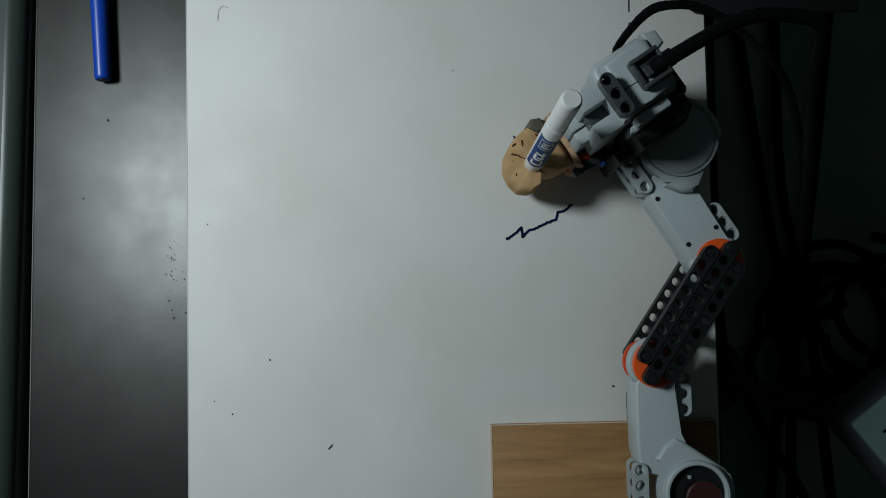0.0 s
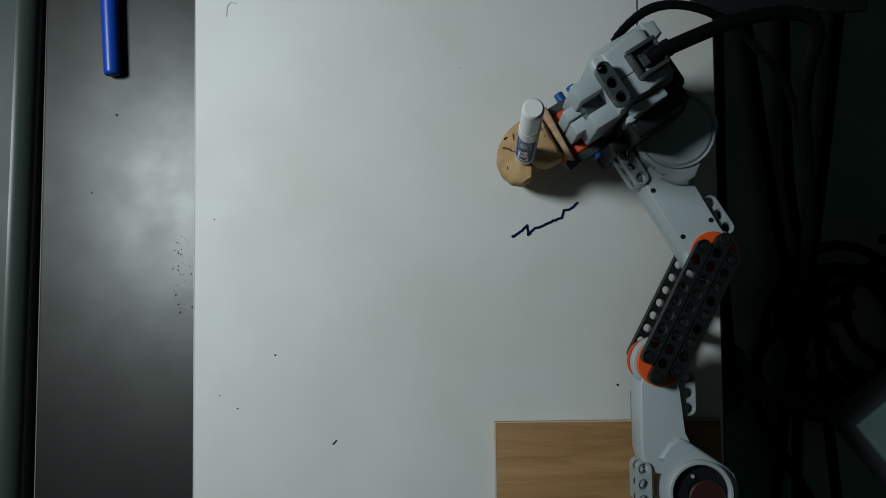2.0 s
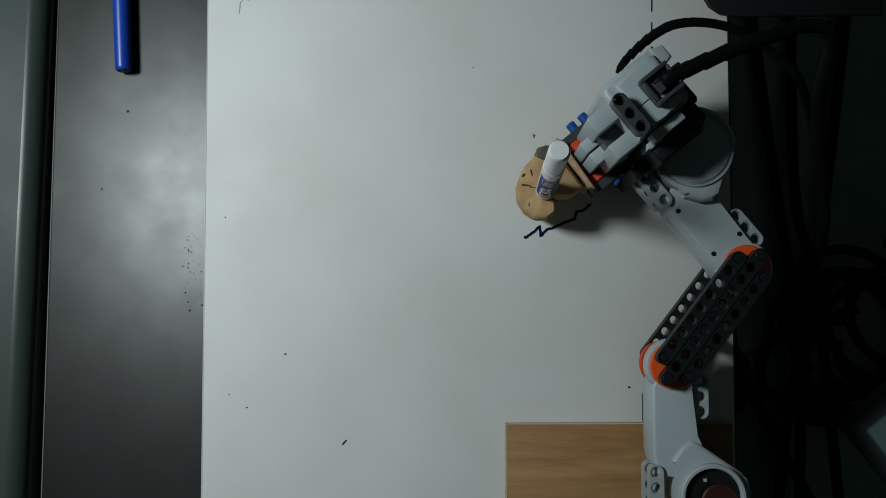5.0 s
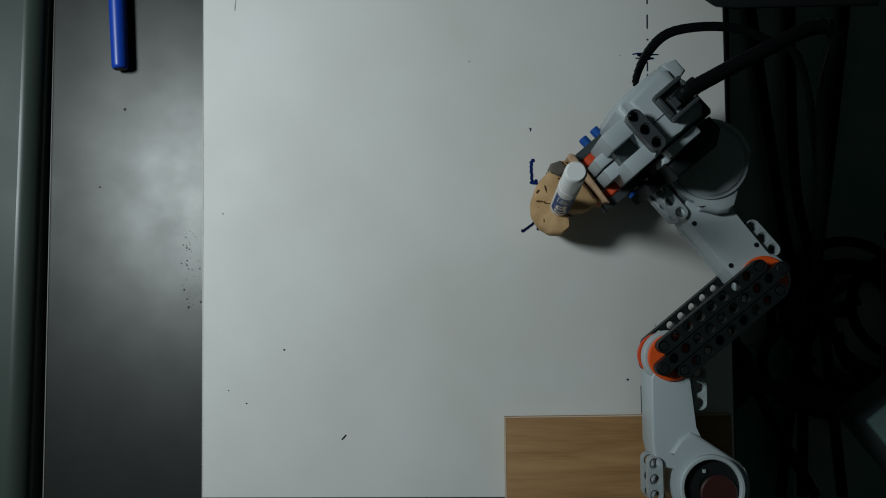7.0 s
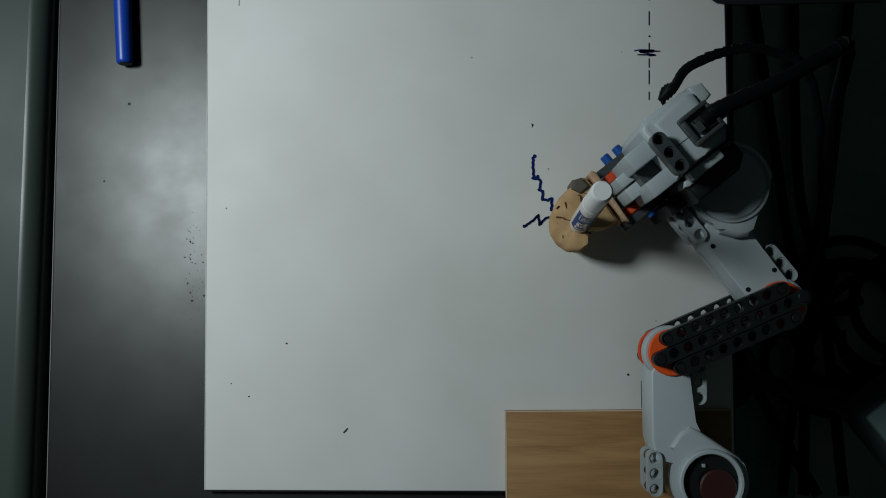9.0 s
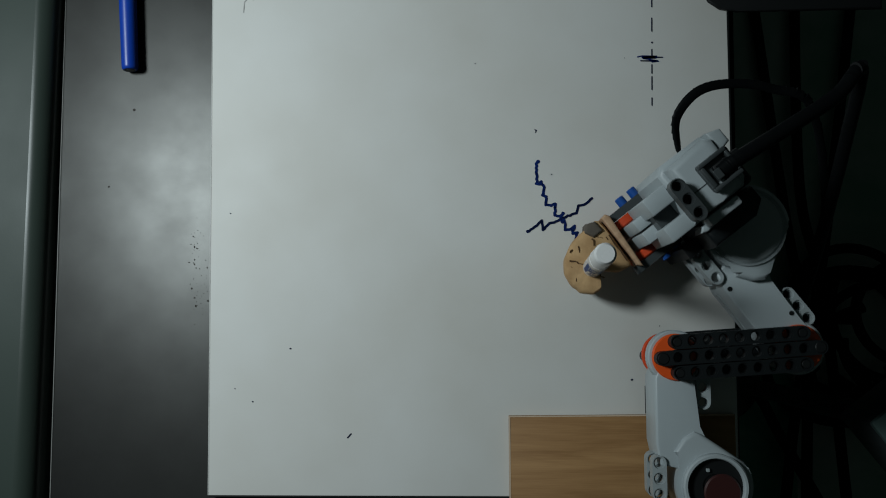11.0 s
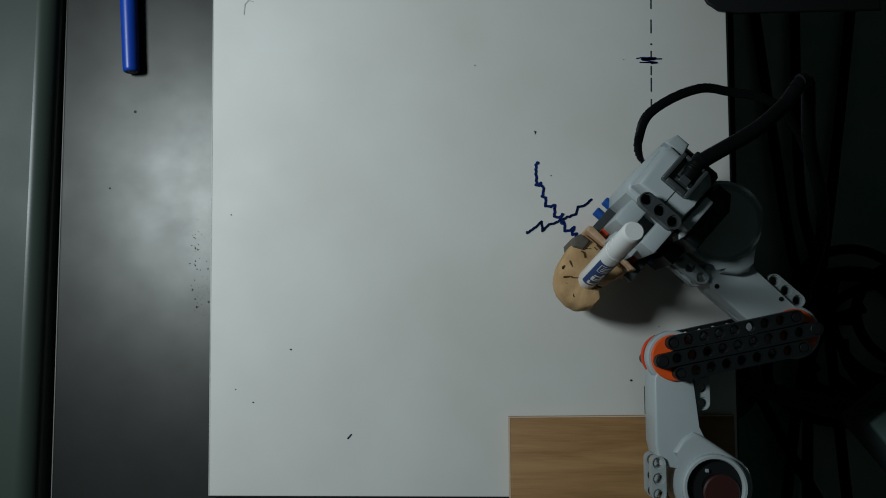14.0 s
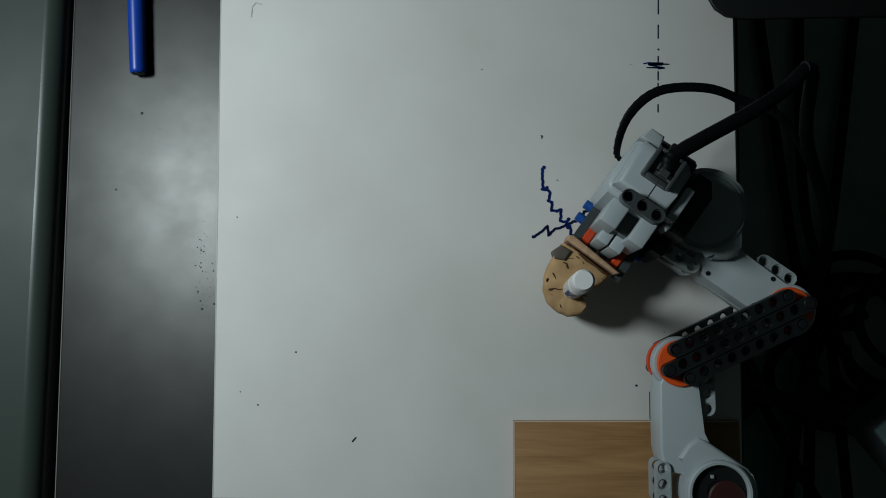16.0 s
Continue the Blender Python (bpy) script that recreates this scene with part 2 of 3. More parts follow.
# ---- the setting ----
floor_ob = part("floor", box(bmesh.new(), -2.2, 2.2, -2.2, 2.2, -0.76, -0.72), M_FLOOR)
tagged(floor_ob, "dark greenish carpet far below the desk, in shade", "floor", kind="structure")
M_WALL = material("dark_wall", (0.05, 0.06, 0.055), 0.8, stain_scale=3)
for side, x0, x1, y0, y1 in (("north", -2.3, 2.3, 2.2, 2.3), ("south", -2.3, 2.3, -2.3, -2.2), ("east", 2.2, 2.3, -2.2, 2.2), ("west", -2.3, -2.2, -2.2, 2.2)):
    tagged(part("wall_" + side, box(bmesh.new(), x0, x1, y0, y1, -0.76, 1.7), M_WALL), "dark wall of the unlit room", "wall", kind="structure")

# grey desk top with a rounded front edge
bm = bmesh.new()
box(bm, -0.2345, 0.168, -0.6, 0.6, -0.034, -0.0062, 0.0016)
bmesh.ops.rotate(bm, cent=(-0.2345, 0, 0), matrix=Matrix.Rotation(radians(0.35), 3, "Z"), verts=bm.verts[:])
desk = empty("desk")
part("desk_top", bm, M_DESK, desk, smooth=True)
bm = bmesh.new()
box(bm, -0.236, -0.2325, -0.6, 0.6, -0.036, -0.0085, 0.0012)
bmesh.ops.rotate(bm, cent=(-0.2345, 0, 0), matrix=Matrix.Rotation(radians(0.35), 3, "Z"), verts=bm.verts[:])
part("edge_strip", bm, M_STRIP, desk, "thin worn grey edge strip", True)
for x, y in ((-0.21, -0.55), (0.14, -0.55), (-0.21, 0.55), (0.14, 0.55)):
    part("leg", box(bmesh.new(), x - 0.02, x + 0.02, y - 0.02, y + 0.02, -0.72, -0.034, 0.002), M_BLACK, desk)
tagged(desk, "stained mid-grey metal desk top under the whiteboard", "desk")

# grey-green cabinet beside the desk, with a rolled edge
cab = empty("cabinet")
tagged(cab, "grey-green enamelled cabinet with a rolled shiny edge", "cabinet")


def extruded(prof):
    bm = bmesh.new()
    rows = [[bm.verts.new((x + (0.0035 if y > 0 else -0.0045), y, z)) for x, z in prof] for y in (-0.7, 0.7)]
    for i in range(len(prof)):
        j = (i + 1) % len(prof)
        bm.faces.new((rows[0][i], rows[0][j], rows[1][j], rows[1][i]))
    bm.faces.new(rows[0])
    bm.faces.new(rows[1][::-1])
    return bm


edge = 0.0105
roll = [(-0.2490 + edge * math.sin(radians(a)), 0.004 - edge + edge * math.cos(radians(a))) for a in range(0, 91, 5)]
part("rolled_edge", extruded([(-0.2490, -0.012)] + roll + [(-0.2385, -0.012)]), M_CABINET_EDGE, cab, smooth=True)
part("top_panel", extruded([(-0.75, -0.012), (-0.75, 0.004), (-0.2490, 0.004), (-0.2490, -0.012)]), M_CABINET, cab)
part("side_panel", extruded([(-0.75, -0.72), (-0.75, -0.012), (-0.2400, -0.012), (-0.2400, -0.72)]), M_CABINET, cab)

# whiteboard
board = empty("whiteboard")
outline = [(-0.1360, -0.1428), (-0.1416, 0.30), (0.1715, 0.30), (0.1690, -0.1420)]
part("writing_surface", prism(bmesh.new(), outline, -0.0060, 0.0, 0.0006, 2), M_BOARD, board, smooth=True)
for p, q in ((0, 1), (2, 3), (3, 0)):
    (x0, y0), (x1, y1) = outline[p], outline[q]
    d = Vector((x1 - x0, y1 - y0)).normalized()
    nx, ny = -d.y * 0.0009, d.x * 0.0009
    sgn = -1 if Vector((nx, ny)).dot(Vector((x0 + x1, y0 + y1 - 0.15))) < 0 else 1
    lip = -0.0024 if p == 0 else -0.0006
    bm = prism(bmesh.new(), [(x0, y0), (x1, y1), (x1 + sgn * nx, y1 + sgn * ny), (x0 + sgn * nx, y0 + sgn * ny)], -0.0061, lip)
    part("rim", bm, M_BLACK, board, "thin dark rim strip")
    if p == 0:
        bm = prism(bmesh.new(), [(x0, y0), (x1, y1), (x1 + sgn * nx * 0.7, y1 + sgn * ny * 0.7), (x0 + sgn * nx * 0.7, y0 + sgn * ny * 0.7)], -0.0023, -0.0004, 0.00025)
        part("lip", bm, M_BOARD_EDGE, board, "thin shiny pale lip")
tagged(board, "white enamel drawing board, smudged, lying on the desk", "whiteboard")

# dark patches of dirt along the desk
rnd = random.Random(5)
bm = bmesh.new()
for k in range(74):
    g = rnd.random()
    if k < 22:
        x, y = rnd.gauss(-0.150, 0.0022), rnd.gauss(0.004, 0.006)
    elif k < 70:
        x, y = rnd.gauss(-0.1455, 0.0035), rnd.gauss(-0.025, 0.013)
    else:
        x, y = rnd.uniform(-0.228, -0.145), rnd.uniform(-0.13, 0.15)
    if x > -0.1405:
        continue
    spot(bm, x, y, 0.00016 + 0.0005 * g ** 4, -0.0061, 7, rnd.uniform(0.5, 1.5))
spot(bm, -0.1893, 0.0879, 0.0009, -0.0061)
dirt = part("dirt_specks", bm, material("dirt", (0.055, 0.05, 0.045), 0.9, stain_scale=400))
tagged(dirt, "dark specks of dirt and scratches on the grey desk", "dirt", kind="stuff")

# wooden plank under the arm
plank = part("wooden_plank", prism(bmesh.new(), [(0.0386, -0.0963), (0.1665, -0.0950), (0.1665, -0.34), (0.0390, -0.34)], 0.0002, 0.0045, 0.0005, 2), M_WOOD, smooth=True)
tagged(plank, "pale planed wooden plank lying on the board under the motor", "plank")

# sawn edges facing the lamp: pale cut wood, its light added in the colour
for pts in ([(0.0386, -0.0963), (0.0394, -0.0963), (0.0398, -0.34), (0.0390, -0.34)], [(0.0394, -0.0963), (0.1660, -0.0950), (0.1660, -0.0956), (0.0394, -0.0969)]):
    part("pale_edge", prism(bmesh.new(), pts, 0.0035, 0.0047), M_LITSAWN, plank, "pale sawn edge, lightened further for the lamp's light")

# black stand foot at the board's corner
bm = prism(bmesh.new(), [(0.150, 0.175), (0.1545, 0.1545), (0.1590, 0.1465), (0.1650, 0.1422), (0.1760, 0.1405), (0.26, 0.1405), (0.26, 0.26), (0.150, 0.26)], 0.0004, 0.0030, 0.0012)
part_foot = part("stand_foot", bm, M_BLACK, smooth=True)
tagged(part_foot, "black plastic stand foot overlapping the board's corner", "stand")

# blue marker cap lying on the desk
capthing = empty("marker_cap", -0.1903, 0.1113, -0.0007)
capthing.rotation_euler = (0, 0, radians(3.6))
cap_prof = [(0, 0), (0.0040, 0), (0.0046, 0.0006), (0.0049, 0.002), (0.0053, 0.046), (0.0055, 0.0475), (0.0055, 0.054), (0, 0.054)]
part("cap_body", lathe(bmesh.new(), cap_prof, lambda v: Vector((v.x, v.z, v.y)), 32), M_CAP, capthing, smooth=True)
part("tip_disc", rod(bmesh.new(), (0, -0.0003, 0), (0, 0.0006, 0), 0.0030, n=20), M_BLACK, capthing)
tagged(capthing, "glossy blue plastic marker cap lying on the desk", "cap")


# ---- robot parts ----
def motor(parent, side, ring=True):
    """A geared motor: hub at the origin, housing along x, drum on the side -side. z from 8 to 46 mm."""
    def mir(pts):
        return [(x, y * side) for x, y in pts]
    neck = (arc(0.0125, 0, 0.0108, 120, 240, 8) if ring else arc(0, 0, 0.0125, 100, 260, 14)) + [(0.011, -0.0108), (0.0365, -0.0106), (0.050, -0.020), (0.060, -0.012), (0.056, 0.0085), (0.0455, 0.0108), (0.011, 0.0108)]
    part("motor_housing", prism(bmesh.new(), mir(neck), 0.0165, 0.0440, 0.0014), M_ABS, parent, "pale grey plastic gear housing", True)
    part("hub_collar", rod(bmesh.new(), (0, 0, 0.0350), (0, 0, 0.0437), 0.0141, n=44, bevel=0.0008), M_ABS, parent, smooth=True)
    c = (0.0660, -0.0180)
    drum = arc(c[0], c[1], 0.0198 if ring else 0.0226, -128, 128, 26) + [(0.0490, 0.0020), (0.0420, -0.0030), (0.0385, -0.0085), (0.0400, -0.0125)]
    part("motor_drum", prism(bmesh.new(), mir(drum), 0.0110, 0.0462 if ring else 0.0500, 0.0020 if ring else 0.0060, 5), M_ABS, parent, smooth=True)
    cc = Vector((c[0], c[1] * side, 0))
    if ring:
        rim = [(0.0168, 0.0455), (0.0168, 0.0500), (0.0160, 0.0508), (0.0148, 0.0508), (0.0142, 0.0500), (0.0142, 0.0467)]
        part("drum_ring", lathe(bmesh.new(), rim, lambda v: v + cc, 40), M_ABS, parent, smooth=True)
        bm = lathe(bmesh.new(), [(0, 0.0466), (0.0060, 0.0466), (0.0062, 0.0472), (0.0141, 0.0472)], lambda v: v + cc, 32)
        part("drum_plate", bm, M_BLACK, parent, "black recessed end plate")
        bm = rod(bmesh.new(), cc + Vector((0.003, -0.0035 * side, 0.0470)), cc + Vector((0.003, -0.0035 * side, 0.0490)), 0.0095, n=24, bevel=0.0008)
        part("drum_boss", bm, M_RED, parent, "dull red round boss", True)
        # small pale box that stands for a white glint by the boss
        bm = box(bmesh.new(), cc.x - 0.0092, cc.x - 0.0074, cc.y - 0.0045, cc.y - 0.0028, 0.0470, 0.0488, 0.0003)
        part("drum_glint", bm, M_ABS2, parent)
    # orange hubs; the lower one's darker red-orange paints in its shade
    for z0, z1 in ((0.0430, 0.0462), (0.0142, 0.0172))[:2 if ring else 1]:
        part("hub", rod(bmesh.new(), (0, 0, z0), (0, 0, z1), 0.0122, n=40, bevel=0.0007), M_ORANGE if z0 > 0.03 else M_REDORANGE, parent, "orange plastic turning hub", True)
    if not ring:
        part("drum_cap", rod(bmesh.new(), cc + Vector((0, 0, 0.0490)), cc + Vector((0, 0, 0.0515)), 0.0205, n=44, bevel=0.0024), M_ABS2, parent, "pale grey round end cap", True)
    part("hub_core", rod(bmesh.new(), (0, 0, 0.0120), (0, 0, 0.0465), 0.0040, n=20), M_MIDGREY, parent)
    for z in (0.0265, 0.0385):
        y = 0.0098 if z > 0.03 else 0.0104
        bm = beam(bmesh.new(), 3, place=lambda v: Vector((0.0545 + v.x, side * (y + v.y), z + v.z)))
        part("mount_beam", bm, M_ABS2, parent, "pale grey three-hole mounting beam", True)
    bm = beam(bmesh.new(), 3, place=lambda v: Vector((0.0080 + v.x, side * (-0.0152 + v.y), 0.0330 + v.z)))
    part("mount_beam", bm, M_ABS2, parent, "pale grey three-hole mounting beam", True)
    for x, y in ((0.0165, 0.0083), (0.0455, 0.0080), (0.0160, -0.0090)):
        if ring:
            break
        part("screw_hole", rod(bmesh.new(), (x, y * side, 0.0432), (x, y * side, 0.0443), 0.0013, n=14), M_BLACK, parent)
    if not ring:
        part("seam_rib", box(bmesh.new(), 0.0145, 0.0455, side * 0.0108 - 0.0004, side * 0.0108 + 0.0004, 0.0240, 0.0262), M_ABS2, parent)


H1 = (0.1248, -0.0612)
L1 = 0.0640

base = empty("base_motor", H1[0], H1[1], 0.0)
base.rotation_euler = (0, 0, radians(-90))
motor(base, -1)
for x in (0.018, 0.060):
    part("foot_block", box(bmesh.new(), x, x + 0.016, -0.008, 0.008, 0.0045 if x > 0.036 else 0.0, 0.0168, 0.0005), M_DARK, base)
tagged(base, "pale grey robot motor with orange hub fixed on the plank", "robot motor")

link = empty("upper_arm")
tagged(link, "dark grey robot arm link of three-row perforated beams", "robot arm")
for z in (0.0464, 0.0066):
    for row in (-1, 0, 1):
        n, x = (11, -0.008) if row == 0 else (9, 0.0)
        bm = beam(bmesh.new(), n, place=lambda v: Vector((x + v.x, row * PITCH + v.y, z + v.z)))
        part("beam", bm, M_DARK, link, smooth=True)
for x in (0.0, 0.064):
    for y in (-0.008, 0.008):
        part("pin", rod(bmesh.new(), (x, y, 0.0440), (x, y, 0.0532), 0.0023, n=14, bevel=0.0003), M_BLACK, link)
for x in (-0.008, 0.072):
    part("pin", rod(bmesh.new(), (x, 0, 0.0440), (x, 0, 0.0541), 0.0030, n=16, bevel=0.0004), M_BLACK, link)
for x in (0.024, 0.040):
    bm = bmesh.new()
    box(bm, x - 0.0035, x + 0.0035, -0.0116, -0.0044, 0.0140, 0.0464, 0.0005)
    part("spacer", bm, M_DARK, link)

fore = empty("forearm")
tagged(fore, "pale grey elbow motor carrying an upright pen-lifting motor", "robot arm")
motor(fore, 1, False)
# pen motor: its own housing stands across the elbow motor's drum
bm = prism(bmesh.new(), [(0.0858, -0.0045), (0.0858, -0.0200), (0.0895, -0.0235), (0.1120, -0.0235), (0.1180, -0.0180), (0.1185, 0.0060), (0.1150, 0.0105), (0.0858, 0.0105)], 0.0120, 0.0850, 0.0030)
part("pen_motor_housing", bm, M_ABS, fore, "white plastic motor housing", True)
bm = prism(bmesh.new(), [(0.0868, -0.0040), (0.0868, -0.0180), (0.1135, -0.0195), (0.1165, -0.0150), (0.1150, 0.0070), (0.0868, 0.0070)], 0.0800, 0.0935, 0.0040, 4)
part("pen_motor_cover", bm, M_ABS, fore, smooth=True)
bm = lathe(bmesh.new(), [(0, 0), (0.0150, 0), (0.0170, 0.002), (0.0170, 0.024), (0.0150, 0.026), (0, 0.026)], lambda v: Vector((0.0840 - 0.0, -0.0260, 0.0500)) + Vector((v.z * 0.9, v.x * 0.55, v.y)), 32)
part("pen_motor_drum", bm, M_DARK, fore, smooth=True)
part("tail_lug", prism(bmesh.new(), [(0.1060, -0.0200), (0.1075, -0.0265), (0.1150, -0.0265), (0.1175, -0.0190)], 0.0700, 0.0900, 0.0015), M_ABS2, fore, smooth=True)
for x0, x1, tip in ((0.1010, 0.1105, 0.0235), (0.0850, 0.0935, 0.0240)):
    part("fork_arm", box(bmesh.new(), x0, x1, 0.0060, tip, 0.0400, 0.0815, 0.0009), M_ABS, fore, "white plastic fork arm", True)
part("fork_web", box(bmesh.new(), 0.0930, 0.1015, 0.0050, 0.0215, 0.0400, 0.0700, 0.0006), M_MIDGREY, fore)
for x0, x1 in ((0.0985, 0.1050), (0.0905, 0.0975)):
    part("gear_block", box(bmesh.new(), x0, x1, 0.0060, 0.0290, 0.0100, 0.0600, 0.0008), M_ABS, fore, "white plastic gear block", True)
bm = beam(bmesh.new(), 3, place=lambda v: Vector((0.0898 + v.x, 0.0101 + v.y, 0.0930 + v.z)))
part("cross_beam", bm, M_MIDGREY, fore, "dark grey three-hole beam", True)
# black slab under the beam's holes, painting the shade inside them
part("hole_shade", box(bmesh.new(), 0.0880, 0.1080, 0.0075, 0.0127, 0.0900, 0.0932), M_BLACK, fore)
# cable socket with its frame and plug
sock = part("cable_socket", box(bmesh.new(), 0.0920, 0.1075, -0.0190, -0.0030, 0.0900, 0.0960, 0.0012), M_MIDGREY, fore, "dark grey cable socket", True)
for x0, x1, y0, y1 in ((0.0920, 0.0942, -0.0190, -0.0030), (0.1053, 0.1075, -0.0190, -0.0030), (0.0942, 0.1053, -0.0052, -0.0030), (0.0942, 0.1053, -0.0190, -0.0172)):
    part("socket_frame", box(bmesh.new(), x0, x1, y0, y1, 0.0955, 0.0995, 0.0007), M_MIDGREY, sock, smooth=True)
part("plug", box(bmesh.new(), 0.0945, 0.1030, -0.0240, -0.0085, 0.0940, 0.0985, 0.0010), M_BLACK, sock, "black cable plug", True)
part("contact", box(bmesh.new(), 0.0940, 0.0952, -0.0095, -0.0070, 0.0962, 0.0985), M_ABS2, sock)
part("latch", box(bmesh.new(), 0.0960, 0.1010, -0.0100, -0.0062, 0.0995, 0.1016, 0.0004), M_MIDGREY, sock)
part("seam_line", box(bmesh.new(), 0.0979, 0.0983, -0.0030, 0.0045, 0.0930, 0.0937), M_BLACK, fore)
part("seam_line", box(bmesh.new(), 0.1072, 0.1076, -0.0130, -0.0125, 0.0930, 0.0938), M_BLACK, fore)
# added black blocks: they darken this shaded gap and block the lamp's light
part("shade_plate", box(bmesh.new(), 0.0715, 0.0785, 0.0020, 0.0170, 0.0100, 0.0560, 0.0008), M_BLACK, fore, "added black plate that fills the shade beside the motor", True)
part("shade_plate", box(bmesh.new(), 0.0780, 0.0850, 0.0020, 0.0070, 0.0300, 0.0500, 0.0008), M_BLACK, fore, smooth=True)
part("grip_tab", box(bmesh.new(), 0.0800, 0.0850, -0.0130, 0.0060, 0.0750, 0.0880, 0.0012), M_ABS, fore, smooth=True)
# grey block coloured dark for the housing's shade; also throws shadow on the drum
part("motor_shoulder", prism(bmesh.new(), [(0.0700, 0.0080), (0.0700, -0.0180), (0.0750, -0.0250), (0.0834, -0.0250), (0.0834, 0.0080)], 0.0520, 0.0775, 0.0025), M_DARK, fore, "motor shoulder, coloured dark for the housing's shade", True)
# separate pale strip painting the light on the shoulder's upper edge
part("lit_bevel", prism(bmesh.new(), [(0.0800, 0.0095), (0.0825, 0.0078), (0.0833, 0.0005), (0.0820, -0.0120), (0.0800, -0.0050), (0.0788, 0.0070)], 0.0640, 0.0792, 0.0008), M_ABS, fore, smooth=True)

# pen holder, turning on the pen motor's hub; its origin is the hub's axis
PIV = Vector((0.0, 0.0215, 0.0150))


def off(x, y, z):
    return Vector((x, y, z)) - PIV


outline = [(0.1170, 0.0350), (0.1165, 0.0470), (0.1152, 0.0548), (0.1110, 0.0618), (0.1050, 0.0660), (0.0975, 0.0672), (0.0915, 0.0655), (0.0870, 0.0612), (0.0868, 0.0562),
           (0.0945, 0.0550), (0.0935, 0.0495), (0.0880, 0.0440), (0.0870, 0.0360)]
outline = [(0.1 + (x - 0.1) * 1.05, 0.036 + (y - 0.036) * 1.075) for x, y in outline]
ring = []
for (x0, y0), (x1, y1) in zip(outline, outline[1:] + outline[:1]):
    ring += [Vector((x0 + (x1 - x0) * k / 5, y0 + (y1 - y0) * k / 5)) for k in range(5)]
ring = [ring[i] * 0.5 + (ring[i - 1] + ring[(i + 1) % len(ring)]) * 0.25 for i in range(len(ring))]
hub2 = Vector((0.1015, 0.0480))
bm = bmesh.new()
grid = []
for sc, z in ((0.0, 0.0085), (0.86, 0.0085), (0.94, 0.0150), (0.985, 0.0240), (1.0, 0.0300), (0.99, 0.0335), (0.965, 0.0355), (0.92, 0.0366), (0.8, 0.0372), (0.6, 0.0376), (0.35, 0.0378), (0.0, 0.0378)):
    row = []
    for p in ring[:1] if sc == 0 else ring:
        q2 = hub2 + (p - hub2) * sc
        zz = z - (max(0.0, q2.y - 0.055) * 0.35 if z > 0.02 else 0.0)
        v = Vector((q2.x, q2.y, zz))
        lump = noise.noise(v * 130) * 0.0008 + noise.noise(v * 420) * 0.0003
        row.append(bm.verts.new(v + Vector(((q2 - hub2).x * 30 * lump, (q2 - hub2).y * 30 * lump, lump if z > 0.02 else 0.0)) - PIV))
    grid.append(row)
for lo, hi in zip(grid, grid[1:]):
    n = len(ring)
    for k in range(n):
        j = (k + 1) % n
        if len(lo) == 1:
            bm.faces.new((lo[0], hi[j], hi[k]))
        elif len(hi) == 1:
            bm.faces.new((lo[k], lo[j], hi[0]))
        else:
            bm.faces.new((lo[k], lo[j], hi[j], hi[k]))
holder = part("pen_holder", bm, M_CORK, fore, "carved tan foam block gripping a marker", True)
holder.location = PIV
bm = prism(bmesh.new(), [(0.0825, 0.0325), (0.1150, 0.0298), (0.1172, 0.0312), (0.1165, 0.0342), (0.0850, 0.0350)], 0.0100, 0.0382, 0.0012)
bmesh.ops.translate(bm, verts=bm.verts[:], vec=-PIV)
part("back_plate", bm, M_STICK, holder, "pale wooden plate", True)
bm = prism(bmesh.new(), [(0.1110, 0.0375), (0.1175, 0.0380), (0.1195, 0.0430), (0.1160, 0.0462), (0.1110, 0.0440)], 0.0150, 0.0395, 0.0014)
bmesh.ops.translate(bm, verts=bm.verts[:], vec=-PIV)
part("side_lug", bm, M_LUG, holder, "dull grey-brown lug", True)
rnd = random.Random(21)
for x, y, dx, dy, n in ((0.1120, 0.0535, -0.0030, 0.0005, 3), (0.1100, 0.0420, -0.0024, -0.0020, 3), (0.1060, 0.0385, -0.0030, 0.0012, 4), (0.1130, 0.0575, -0.0012, 0.0024, 2),
                        (0.1050, 0.0625, 0.0020, 0.0010, 2), (0.0985, 0.0450, -0.0020, -0.0016, 3), (0.0985, 0.0655, 0.0014, -0.0006, 2)):
    bm = bmesh.new()
    for k in range(n):
        ln, w = rnd.uniform(0.7, 1.3) * math.hypot(dx, dy) * 0.6, rnd.uniform(0.00025, 0.0007)
        ang = math.atan2(dy, dx) + rnd.gauss(0, 0.35)
        r = bmesh.ops.create_cube(bm, size=1)
        bmesh.ops.transform(bm, matrix=Matrix.Translation(off(x, y, 0.0370 - max(0.0, y - 0.055) * 0.35)) @ Matrix.Rotation(ang, 4, "Z") @ Matrix.Diagonal((ln, w, 0.0012, 1)), verts=r["verts"])
        x, y = x + 0.7 * ln * math.cos(ang), y + 0.7 * ln * math.sin(ang)
    part("gouge", bm, M_CUT, holder)
